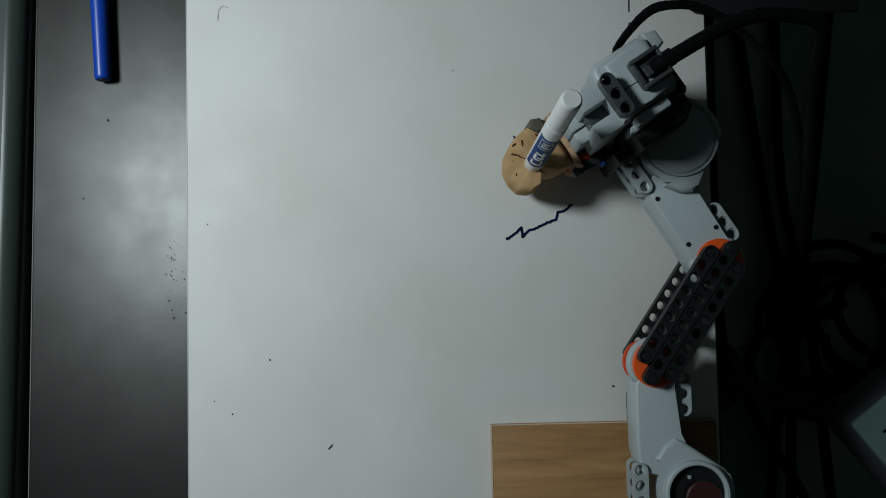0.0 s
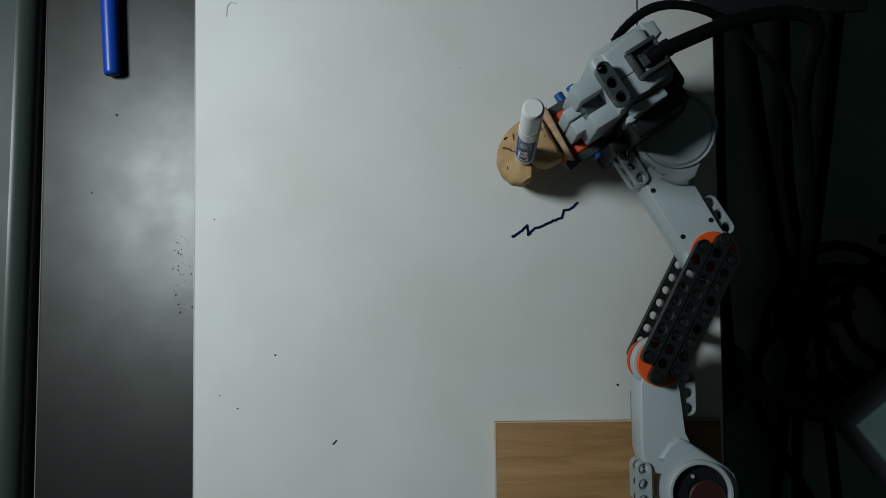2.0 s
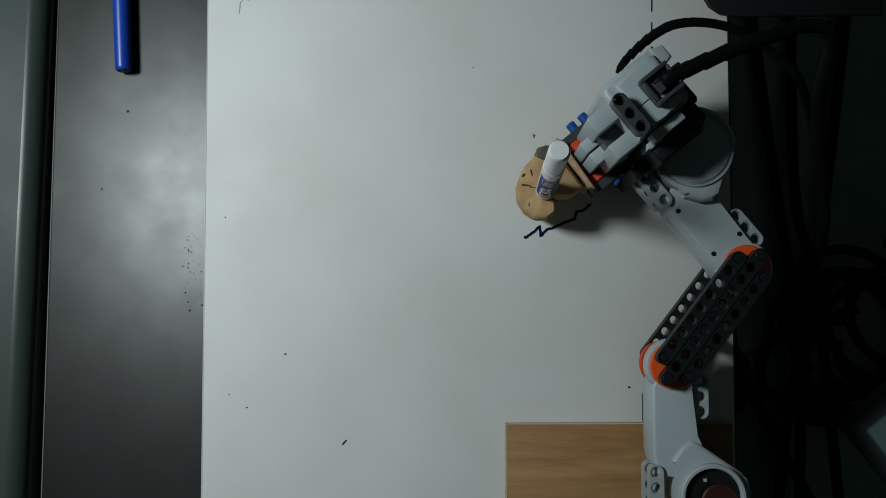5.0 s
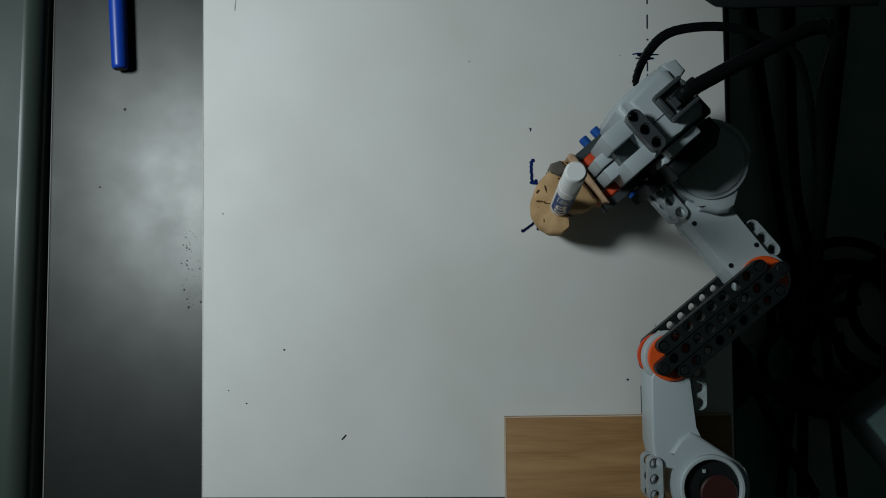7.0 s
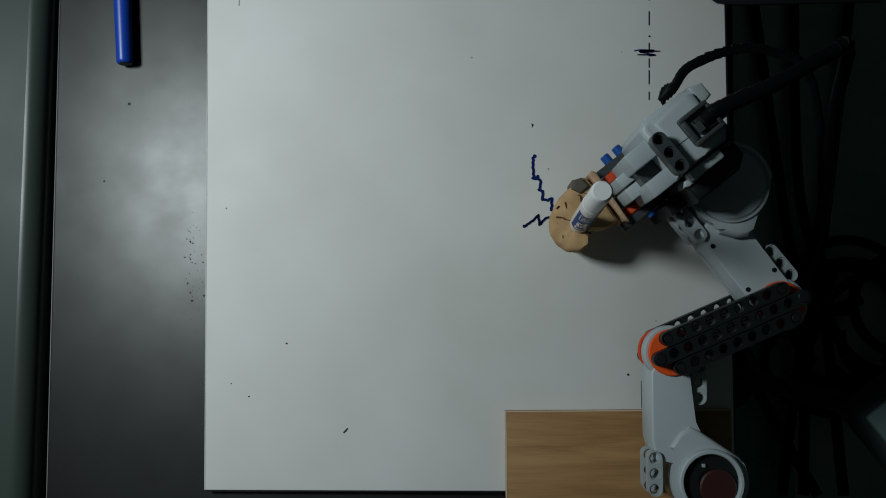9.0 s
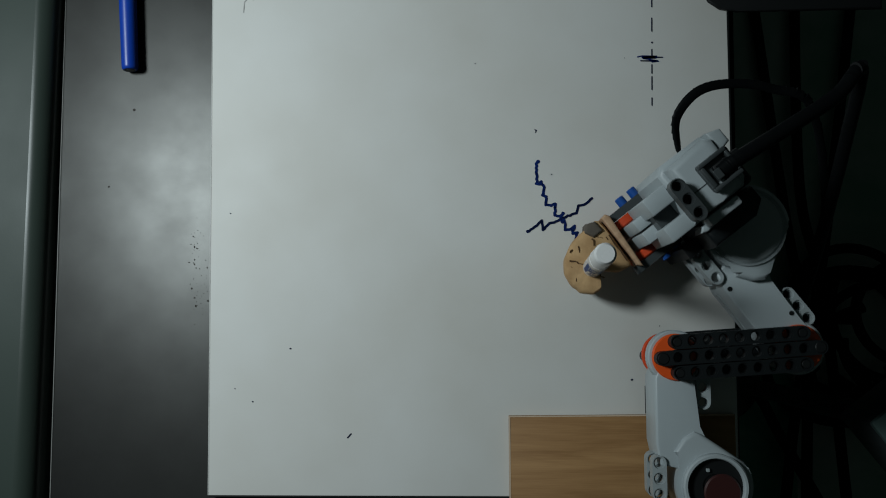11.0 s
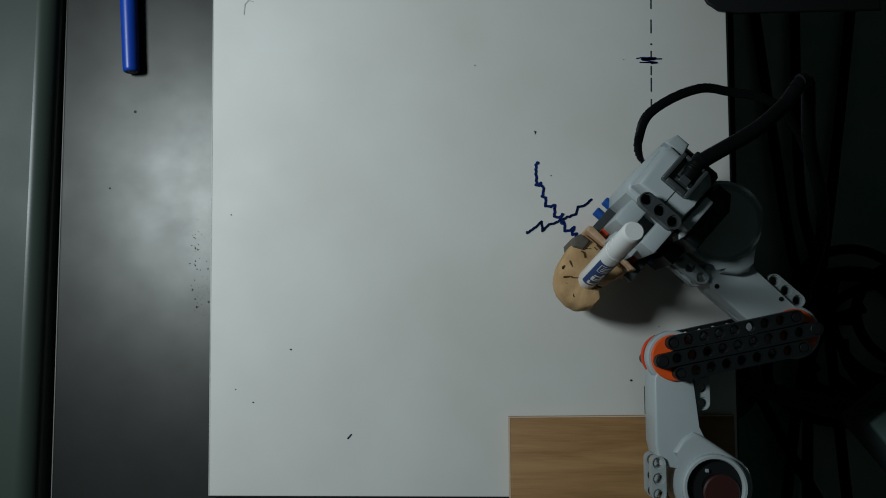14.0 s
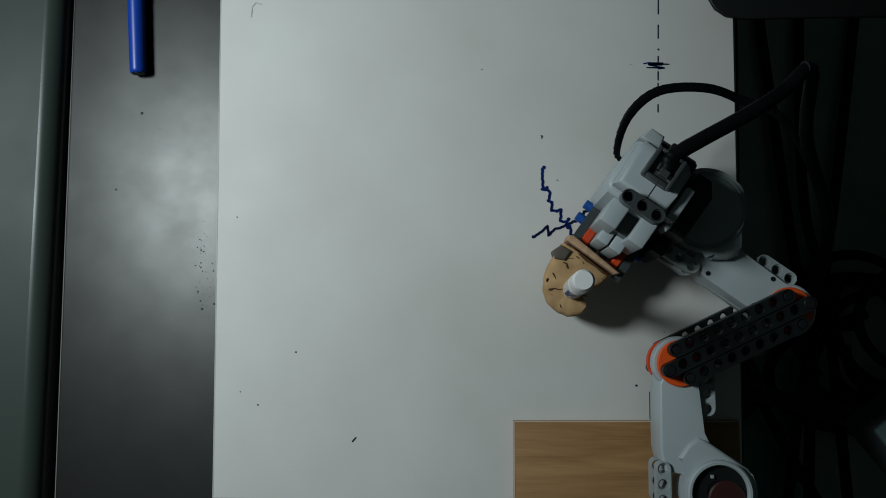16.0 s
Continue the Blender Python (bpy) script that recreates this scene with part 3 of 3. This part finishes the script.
# cracks in the foam: a slit along the plate, splits beside the marker
for name, pts in (("slit", [(0.0905, 0.0376), (0.0960, 0.0370), (0.1015, 0.0374), (0.1070, 0.0366)]), ("crack", [(0.1030, 0.0572), (0.1052, 0.0590), (0.1066, 0.0592), (0.1092, 0.0618)]),
                  ("crack", [(0.0905, 0.0530), (0.0925, 0.0542), (0.0950, 0.0528)]), ("crack", [(0.1075, 0.0465), (0.1098, 0.0448), (0.1112, 0.0452)])):
    bm = bmesh.new()
    for (x0, y0), (x1, y1) in zip(pts, pts[1:]):
        r = bmesh.ops.create_cube(bm, size=1)
        mid = off((x0 + x1) / 2, (y0 + y1) / 2, 0.0374 - max(0.0, (y0 + y1) / 2 - 0.055) * 0.35)
        bmesh.ops.transform(bm, matrix=Matrix.Translation(mid) @ Matrix.Rotation(math.atan2(y1 - y0, x1 - x0), 4, "Z") @ Matrix.Diagonal((math.hypot(x1 - x0, y1 - y0) * 1.05, rnd.uniform(0.0004, 0.0008), 0.0022, 1)), verts=r["verts"])
    part(name, bm, M_CUT, holder)
for x in (0.1105, 0.0800):
    bm = beam(bmesh.new(), 4, place=lambda v: off(x + v.z * 0.6, 0.0095 + v.x, 0.0280 + v.y))
    part("side_bar", bm, M_MIDGREY, holder, "dark grey perforated bar", True)
for y in (0.0108, 0.0188):
    for x, sg in ((0.1140, 1), (0.0800, -1)):
        part("blue_pin", rod(bmesh.new(), off(x, y, 0.0285), off(x + (0.0058 if sg > 0 else -0.0030), y, 0.0285), 0.0027, n=14, bevel=0.0005), M_BLUE_PIN, holder, "bright blue connector pin", True)
for x in (0.1052, 0.0848):
    part("pen_hub", rod(bmesh.new(), off(x, 0.0225, 0.0200), off(x + 0.0050, 0.0225, 0.0200), 0.0130, n=32, bevel=0.0008), M_REDORANGE, holder, "red-orange plastic hub", True)
# marker standing in the holder
A, B = off(0.0972, 0.0547, 0.0035), off(0.1027, 0.0531, 0.1295)
axis = (B - A).normalized()
q = axis.to_track_quat("Z", "Y").to_matrix()
length = (B - A).length
prof = [(0, length), (0.0040, length), (0.0047, length - 0.0008), (0.0050, length - 0.0022), (0.0051, length - 0.030), (0.0053, length - 0.0302), (0.0053, 0.020), (0.0040, 0.012), (0.0028, 0.008), (0, 0.008)]
barrel = part("marker_barrel", lathe(bmesh.new(), prof, lambda v: A + q @ v, 32), M_BARREL, holder, "white plastic marker barrel", True)
part("felt_tip", rod(bmesh.new(), A - axis * 0.0015, A + axis * 0.009, 0.0009, 0.0018, 12), M_INK, holder)
# printed label: bands and plain strokes wrapped on the barrel


def wrap(name, a0, a1, z0, z1, r, mat, lab=""):
    bm = bmesh.new()
    n = 14
    z0, z1 = 0.0420 + (z0 - 0.0440) * 1.3, 0.0420 + (z1 - 0.0440) * 1.3
    g = [[bm.verts.new(A + q @ Vector((r * math.cos(radians(a0 + (a1 - a0) * i / n)), r * math.sin(radians(a0 + (a1 - a0) * i / n)), z))) for i in range(n + 1)] for z in (z0, z1)]
    for i in range(n):
        bm.faces.new((g[0][i], g[0][i + 1], g[1][i + 1], g[1][i]))
    return part(name, bm, mat, holder, lab)


face = q.transposed() @ Vector((math.cos(radians(124)), math.sin(radians(124)), 0))
F = math.degrees(math.atan2(face.y, face.x))
wrap("label_panel", F - 62, F + 62, 0.0440, 0.0760, 0.00536, M_LABEL, "blue printed label")
for a0, a1, z0, z1 in ((-30, 34, 0.0462, 0.0478), (-34, -22, 0.0462, 0.0505), (22, 34, 0.0470, 0.0510), (-30, 28, 0.0520, 0.0532), (-10, 30, 0.0540, 0.0556), (-32, -16, 0.0530, 0.0575), (-28, 30, 0.0585, 0.0600), (8, 22, 0.0560, 0.0620)):
    wrap("label_stroke", F + a0, F + a1, z0, z1, 0.00540, M_BARREL)
for a0, a1, z0, z1 in ((-36, 36, 0.0650, 0.0654), (-36, 36, 0.0736, 0.0740), (-37, -34, 0.0650, 0.0740), (34, 37, 0.0650, 0.0740), (-24, 24, 0.0670, 0.0680), (-24, 16, 0.0692, 0.0700), (-20, 24, 0.0712, 0.0720)):
    wrap("label_stroke", F + a0, F + a1, z0, z1, 0.00540, M_BARREL)
for k in range(14):
    wrap("print_bar", F + 76, F + 84, 0.046 + k * 0.0021, 0.0472 + k * 0.0021, 0.00538, M_DARKINK)

# ---- drawing on the board ----
S1 = [(50.3, 10.3), (51.7, 10.7), (59.1, 16.3), (59.6, 11.0), (63.5, 14.9), (67.6, 16.3), (71.8, 18.4), (79.4, 21.2), (80.8, 25.3), (84.2, 26.0), (88.7, 29.7)]
S2 = [(57.4, 52.1), (56.4, 50.7), (56.3, 38.7), (58.1, 38.3), (58.8, 39.8), (60.8, 36.6), (59.7, 31.7), (61.9, 31.0), (61.5, 26.0), (64.9, 25.8), (67.0, 26.7), (66.7, 19.8), (69.7, 19.3), (71.4, 21.2),
      (70.1, 17.7), (71.1, 15.6), (72.2, 17.0), (72.8, 11.4), (75.8, 11.4), (78.3, 13.5), (77.2, 9.0), (79.7, 9.6), (78.5, 4.0), (81.3, 3.8), (83.4, 6.5), (82.3, -1.8), (85.0, -4.0), (86.5, -9.0), (88.6, -13.0)]


def wobble(pts, seed, step=0.0013, amount=0.00022):
    """A shaky hand: each stretch is cut up and its points pushed about."""
    r = random.Random(seed)
    out = []
    for (x0, y0), (x1, y1) in zip(pts, pts[1:]):
        n = max(1, round(math.hypot(x1 - x0, y1 - y0) / 1000 / step))
        for i in range(n):
            out.append(((x0 + (x1 - x0) * i / n) / 1000 + r.gauss(0, amount), (y0 + (y1 - y0) * i / n) / 1000 + r.gauss(0, amount)))
    out.append((pts[-1][0] / 1000, pts[-1][1] / 1000))
    return out


stroke = empty("ink_line")
tagged(stroke, "dark blue zigzag marker line on the whiteboard", "ink line", group="marker lines")
bm = ribbon(bmesh.new(), wobble(S1, 1), 0.0015, 0.00025)
spot(bm, 0.0508, 0.0104, 0.0010, 0.00028)
part("ink_trace", bm, M_OLDINK, stroke)
stroke2 = empty("ink_line")
tagged(stroke2, "blue zigzag marker line that the pen is drawing", "ink line", group="marker lines")
INK = []
for k, (p, nxt) in enumerate(zip(S2, S2[1:])):
    bm = ribbon(bmesh.new(), wobble([p, nxt], 10 + k), 0.0016, 0.00027 + 0.000004 * k)
    if k == 0:
        spot(bm, 0.0573, 0.0519, 0.0011, 0.0004)
    INK.append((part("ink_trace", bm, M_INK, stroke2), min(p[1], nxt[1]) / 1000))

ruled = empty("ruled_mark")
tagged(ruled, "dashed dark pen line with a scribbled cross mark", "pen mark")
for y0, y1 in ((0.1720, 0.1620), (0.1560, 0.1450), (0.1380, 0.1300), (0.1188, 0.1152), (0.1095, 0.1044), (0.1023, 0.0944), (0.0894, 0.0850)):
    part("dash", ribbon(bmesh.new(), [(0.1250 + (y0 - 0.09) * 0.02, y0), (0.1250 + (y1 - 0.09) * 0.02, y1)], 0.0007, 0.0003), M_DARKINK, ruled)
part("dash", spot(bmesh.new(), 0.1258, 0.1231, 0.0006, 0.0003), M_DARKINK, ruled)
bm = bmesh.new()
r = random.Random(8)
pts = [(0.1170, 0.1144)] + [(0.1195 + 0.0140 * (k % 2) * r.uniform(0.6, 1.0) + r.gauss(0, 0.0009), 0.1150 - 0.0036 * k / 9 * r.uniform(0.6, 1.1)) for k in range(10)] + [(0.1255, 0.1112)]
ribbon(bm, pts, 0.0007, 0.00034)
part("scribble", bm, M_INK, ruled)

for k, (x, y, rr) in enumerate([(-89, -57.9, 0.6), (-53.8, -108.5, 0.5), (-110.9, -88.8, 0.5), (109.7, -75.9, 0.75), (56.2, 70.4, 0.5), (65.2, 44.2, 0.4), (20.5, 111.8, 0.35), (126.2, -45.1, 0.35), (109.4, 113.9, 0.3),
                                (-126.2, 22.4, 0.4), (-121.5, -81.3, 0.35)]):
    bm = spot(bmesh.new(), x / 1000, y / 1000, rr / 1000, 0.00025, 9, 0.85)
    if k == 1:
        ribbon(bm, [(-0.0548, -0.1094), (-0.0528, -0.1072)], 0.0008, 0.00026)
    if k == 4:
        ribbon(bm, [(0.0556, 0.0712), (0.0566, 0.0708), (0.0560, 0.0694)], 0.0005, 0.00026)
    tagged(part("ink_speck", bm, M_DARKINK), "small dark ink speck on the whiteboard", "speck", group="specks on the board")
faint = empty("erased_mark")
tagged(faint, "faint half-wiped pen mark on the whiteboard", "pen mark")
part("trace", ribbon(bmesh.new(), [(-0.1149, 0.1539), (-0.1180, 0.1550), (-0.1202, 0.1525), (-0.1207, 0.1461)], 0.0006, 0.00022), M_FAINT, faint)

# ---- cables ----
def tube(bm, pts, r, n=10, flat=1.0, twist=0.0):
    rings = []
    for i, p in enumerate(pts):
        d = (pts[min(i + 1, len(pts) - 1)] - pts[max(i - 1, 0)]).normalized()
        m = d.to_track_quat("Z", "Y").to_matrix()
        m = m @ Matrix.Rotation(radians(twist), 3, "Z")
        rings.append([bm.verts.new(p + m @ Vector((r * math.cos(2 * math.pi * k / n), r * flat * math.sin(2 * math.pi * k / n), 0))) for k in range(n)])
    for a, b in zip(rings, rings[1:]):
        for k in range(n):
            bm.faces.new((a[k], a[(k + 1) % n], b[(k + 1) % n], b[k]))
    bm.faces.new(rings[0][::-1])
    bm.faces.new(rings[-1])
    return bm


def spline(pts, n):
    """n + 1 points along a smooth curve through pts."""
    out = []
    P = [pts[0] * 2 - pts[1]] + pts + [pts[-1] * 2 - pts[-2]]
    for i in range(n + 1):
        u = i / n * (len(pts) - 1)
        k = min(int(u), len(pts) - 2)
        f = u - k
        a, b, c, d = P[k:k + 4]
        out.append(0.5 * (2 * b + (c - a) * f + (2 * a - 5 * b + 4 * c - d) * f * f + (3 * b - a - 3 * c + d) * f ** 3))
    return out


def deep(x, y, z):
    """A point near the desk's height carried down the same line of sight to the floor."""
    return Vector((0.022 + (x - 0.022) * 2, -0.040 + (y + 0.040) * 2, 0.5 + (z - 0.5) * 2))


r = random.Random(3)
for k in range(9):
    cx, cy = 0.284 + r.uniform(-0.015, 0.02), -0.050 + r.uniform(-0.025, 0.02)
    ra, rb, ph = r.uniform(0.030, 0.055), r.uniform(0.030, 0.050), r.uniform(0, 6)
    z = -0.1065 + 0.005 * k
    pts = [deep(cx + ra * math.cos(ph + a * 0.32), cy + rb * math.sin(ph + a * 0.32), z + 0.0012 * math.sin(a * 0.7 + k)) for a in range(17)]
    tagged(part("cable_coil", tube(bmesh.new(), spline(pts, 60), 0.0068), M_FLOORCABLE, smooth=True), "loop of black cable coiled on the dark floor", "cable", group="coiled cables")
for a, b, c, d in (((0.215, 0.24), (0.235, 0.03), (0.243, -0.04), (0.236, -0.16)), ((0.300, 0.26), (0.262, 0.02), (0.236, -0.09), (0.222, -0.16)), ((0.203, 0.24), (0.199, -0.04), (0.215, -0.10), (0.245, -0.16)),
                   ((0.252, 0.27), (0.245, 0.06), (0.255, -0.02), (0.262, -0.16))):
    pts = [deep(x, y, -0.105 + 0.008 * i) for i, (x, y) in enumerate((a, b, c, d))]
    tagged(part("loose_cable", tube(bmesh.new(), spline(pts, 30), 0.0072), M_FLOORCABLE, smooth=True), "black cable running over the dark floor", "cable", group="coiled cables")

M_BOXLID = material("grey_green_plastic", (0.10, 0.16, 0.15), 0.35, stain_scale=60)
box_thing = empty("equipment_box", 0.2705, -0.1074, -0.72)
box_thing.rotation_euler = (0, 0, radians(38))
part("case", box(bmesh.new(), 0.0004, 0.11, -0.12, -0.0004, 0.605, 0.655, 0.004), M_MIDGREY, box_thing, smooth=True)
part("case_lid", box(bmesh.new(), 0.0, 0.1104, -0.1204, 0.0, 0.6545, 0.660, 0.002), M_BOXLID, box_thing, "grey-green lid", True)
part("lid_seam", box(bmesh.new(), 0.012, 0.098, -0.0165, -0.0150, 0.6595, 0.6604), M_BLACK, box_thing)
part("post", rod(bmesh.new(), (0.055, -0.06, 0.010), (0.055, -0.06, 0.606), 0.010, n=16), M_BLACK, box_thing, smooth=True)
part("base_plate", rod(bmesh.new(), (0.055, -0.06, 0.0), (0.055, -0.06, 0.012), 0.060, n=32, bevel=0.002), M_BLACK, box_thing, smooth=True)
tagged(box_thing, "dull grey-green equipment box on a thin stand beside the desk", "equipment box")
M_GREEN = material("green_panel", (0.10, 0.30, 0.21), 0.7, 0.2, stain=(0.07, 0.20, 0.15), stain_scale=25, stain_amount=0.9)
mat_thing = part("green_mat", box(bmesh.new(), 0.322, 0.458, -0.36, -0.084, -0.7198, -0.712, 0.004), M_GREEN, smooth=True)
tagged(mat_thing, "dark green mat lying on the shaded floor", "mat")


# ---- what moves ----
def motions():
    # seconds, shoulder angle, elbow angle, pen lift
    arm = [
        (0.0, 56.30, 0.00),
        (0.5, 56.78, -0.32),
        (1.0, 62.42, 0.39),
        (1.5, 62.97, -0.25),
        (2.0, 62.54, -0.92),
        (2.5, 62.73, -0.79),
        (3.0, 63.07, 1.05),
        (3.5, 59.80, 4.05),
        (4.0, 56.01, 6.00),
        (6.5, 45.23, 6.73),
        (7.0, 39.36, 7.48),
        (7.5, 35.50, 9.57),
        (8.0, 33.55, 8.87),
        (10.5, 7.06, 2.00),
        (11.0, 4.17, 5.45),
        (11.5, -4.02, -1.22),
        (12.0, -7.93, -1.66),
        (12.5, -3.69, 3.01),
        (13.0, -0.76, 7.01),
        (13.5, 11.51, 15.82),
        (14.0, 11.92, 15.71),
        (14.5, 24.41, 25.50),
        (15.0, 25.40, 22.26),
        (15.5, 25.79, 22.51),
        (16.0, 25.94, 22.45),
    ]
    turn = 122.6
    walk(link, [(t, pose(H1[0], H1[1], 0, 0, 0, a)) for t, a, b in arm])

    def fore_pose(a, b):
        return pose(H1[0] + L1 * math.cos(radians(a)), H1[1] + L1 * math.sin(radians(a)), 0, 0, 0, b + turn)
    walk(fore, [(t, fore_pose(a, b)) for t, a, b in arm])
    lift = [
        (0, 7.9),
        (0.5, 8.7),
        (1, 9.0),
        (1.5, 8.8),
        (2, -0.4),
        (2.5, 0.1),
        (3, 0.1),
        (3.5, -0.1),
        (4, -0.3),
        (6.5, 0.5),
        (7, -0.3),
        (7.5, -0.4),
        (8, 0.7),
        (10.5, -2.6),
        (11, -4.0),
        (11.5, -2.4),
        (12, 5.2),
        (12.5, 9.8),
        (13, 10.3),
        (13.5, 9.7),
        (14, 10.3),
        (14.5, 9.0),
        (14.75, 9.0),
        (15, -4.0),
        (15.5, -2.2),
        (16, -2.6),
    ]
    walk(holder, [(t, pose(PIV.x, PIV.y, PIV.z, a)) for t, a in lift])

    # ink comes up through the board's face where the tip has passed
    ys = [0.0520, 0.0500, 0.0410, 0.0350, 0.0250, 0.0190, 0.0125, 0.0110, -0.0040, -0.0130]
    ts = [2.1, 2.9, 3.5, 4.0, 6.5, 7.0, 7.5, 8.0, 10.5, 11.0]
    for ob, y in INK:
        t = float(np.interp(-y, [-v for v in ys], ts))
        walk(ob, [(0.0, pose(0, 0, -0.003)), (t - 0.1, pose(0, 0, -0.003)), (t, pose(0, 0, 0)), (16.0, pose(0, 0, 0))])

    # cables follow the forearm in short stiff pieces
    thick = [
        (0.0, (161, 106), (188, 110), (206, 105), (211, 82)),
        (3.5, (149, 104), (179, 112), (195, 105), (196, 72)),
        (7.0, (164, 88), (189, 100), (202, 97), (206, 72)),
        (11.0, (174, 52), (197, 67), (212, 82), (216, 55)),
        (12.5, (178, 44), (198, 61), (213, 77), (218, 47)),
        (13.5, (155, 49), (172, 63), (186, 77), (197, 52)),
        (14.0, (155, 49), (172, 63), (186, 77), (197, 52)),
        (14.5, (146, 60), (162, 73), (178, 84), (190, 61)),
        (15.0, (150, 61), (169, 74), (185, 86), (192, 57)),
        (16.0, (150, 61), (169, 74), (185, 86), (192, 57)),
    ]
    thin = [
        (0.0, (122, 120), (137, 124), (154, 122), (177, 109), (202, 79)),
        (3.5, (113, 120), (131, 123), (154, 117), (174, 103), (196, 75)),
        (7.0, (113, 96), (126, 106), (153, 109), (176, 104), (198, 90)),
        (10.5, (130, 62), (136, 74), (152, 83), (178, 85), (205, 72)),
        (11.0, (124, 62), (135, 75), (153, 80), (176, 79), (201, 69)),
        (11.5, (133, 55), (137, 67), (152, 78), (178, 82), (207, 69)),
        (12.0, (133, 49), (137, 61), (153, 73), (180, 78), (209, 63)),
        (12.5, (128, 53), (135, 63), (151, 72), (177, 76), (206, 66)),
        (13.0, (121, 54), (129, 63), (150, 76), (174, 79), (203, 67)),
        (13.5, (105, 52), (111, 65), (132, 77), (152, 79), (189, 67)),
        (14.0, (105, 52), (111, 65), (132, 77), (152, 79), (189, 67)),
        (14.5, (90, 59), (104, 73), (127, 78), (153, 72), (184, 58)),
        (15.0, (96, 66), (111, 79), (135, 82), (155, 78), (186, 64)),
        (16.0, (96, 66), (111, 79), (135, 82), (155, 78), (186, 64)),
    ]
    times = [t for t, a, b in arm]
    for table, start, heights, n, r, flat, lab in (
            (thick, ((0.0985, -0.0120, 0.0978), (0.0983, -0.0210, 0.0978)), (0.092, 0.085, 0.078, 0.05), 30, 0.0037, 0.8, "thick black motor cable curving from the pen motor"),
            (thin, ((0.1150, -0.0120, 0.060), (0.1222, -0.0145, 0.062)), (0.066, 0.066, 0.062, 0.055, 0.045), 40, 0.0025, 0.40, "thin flat black cable looping from the pen motor")):
        poses = {}
        for t, a, b in arm:
            m = fore_pose(a, b)
            pts = [m @ Vector(s) for s in start]
            far = [tuple(np.interp(t, [row[0] for row in table], [row[1 + k][c] for row in table]) for c in (0, 1)) for k in range(len(table[0]) - 1)]
            pts += [Vector((x / 1000, y / 1000, z)) for (x, y), z in zip(far, heights)]
            pts += [Vector((0.222, 0.012, 0.0)), Vector((0.234, -0.040, -0.080))]
            poses[t] = spline(pts, n)
        cable = empty("motor_cable")
        tagged(cable, lab, "cable")
        for k in range(n):
            longest = max((p[k + 1] - p[k]).length for p in poses.values())
            bm = tube(bmesh.new(), [Vector((0, 0, z)) for z in (-longest / 2 - r * 0.5, -longest / 4, longest / 4, longest / 2 + r * 0.5)], r, 12, flat, 70 * max(0.0, 1 - 3 * k / n) if flat < 0.5 else 0.0)
            piece = part("cable_piece", bm, M_CABLE, cable, smooth=True)
            rows = []
            for t in times:
                a, b = poses[t][k], poses[t][k + 1]
                rows.append((t, Matrix.Translation((a + b) / 2) @ (b - a).to_track_quat("Z", "Y").to_matrix().to_4x4()))
            walk(piece, rows)


motions()
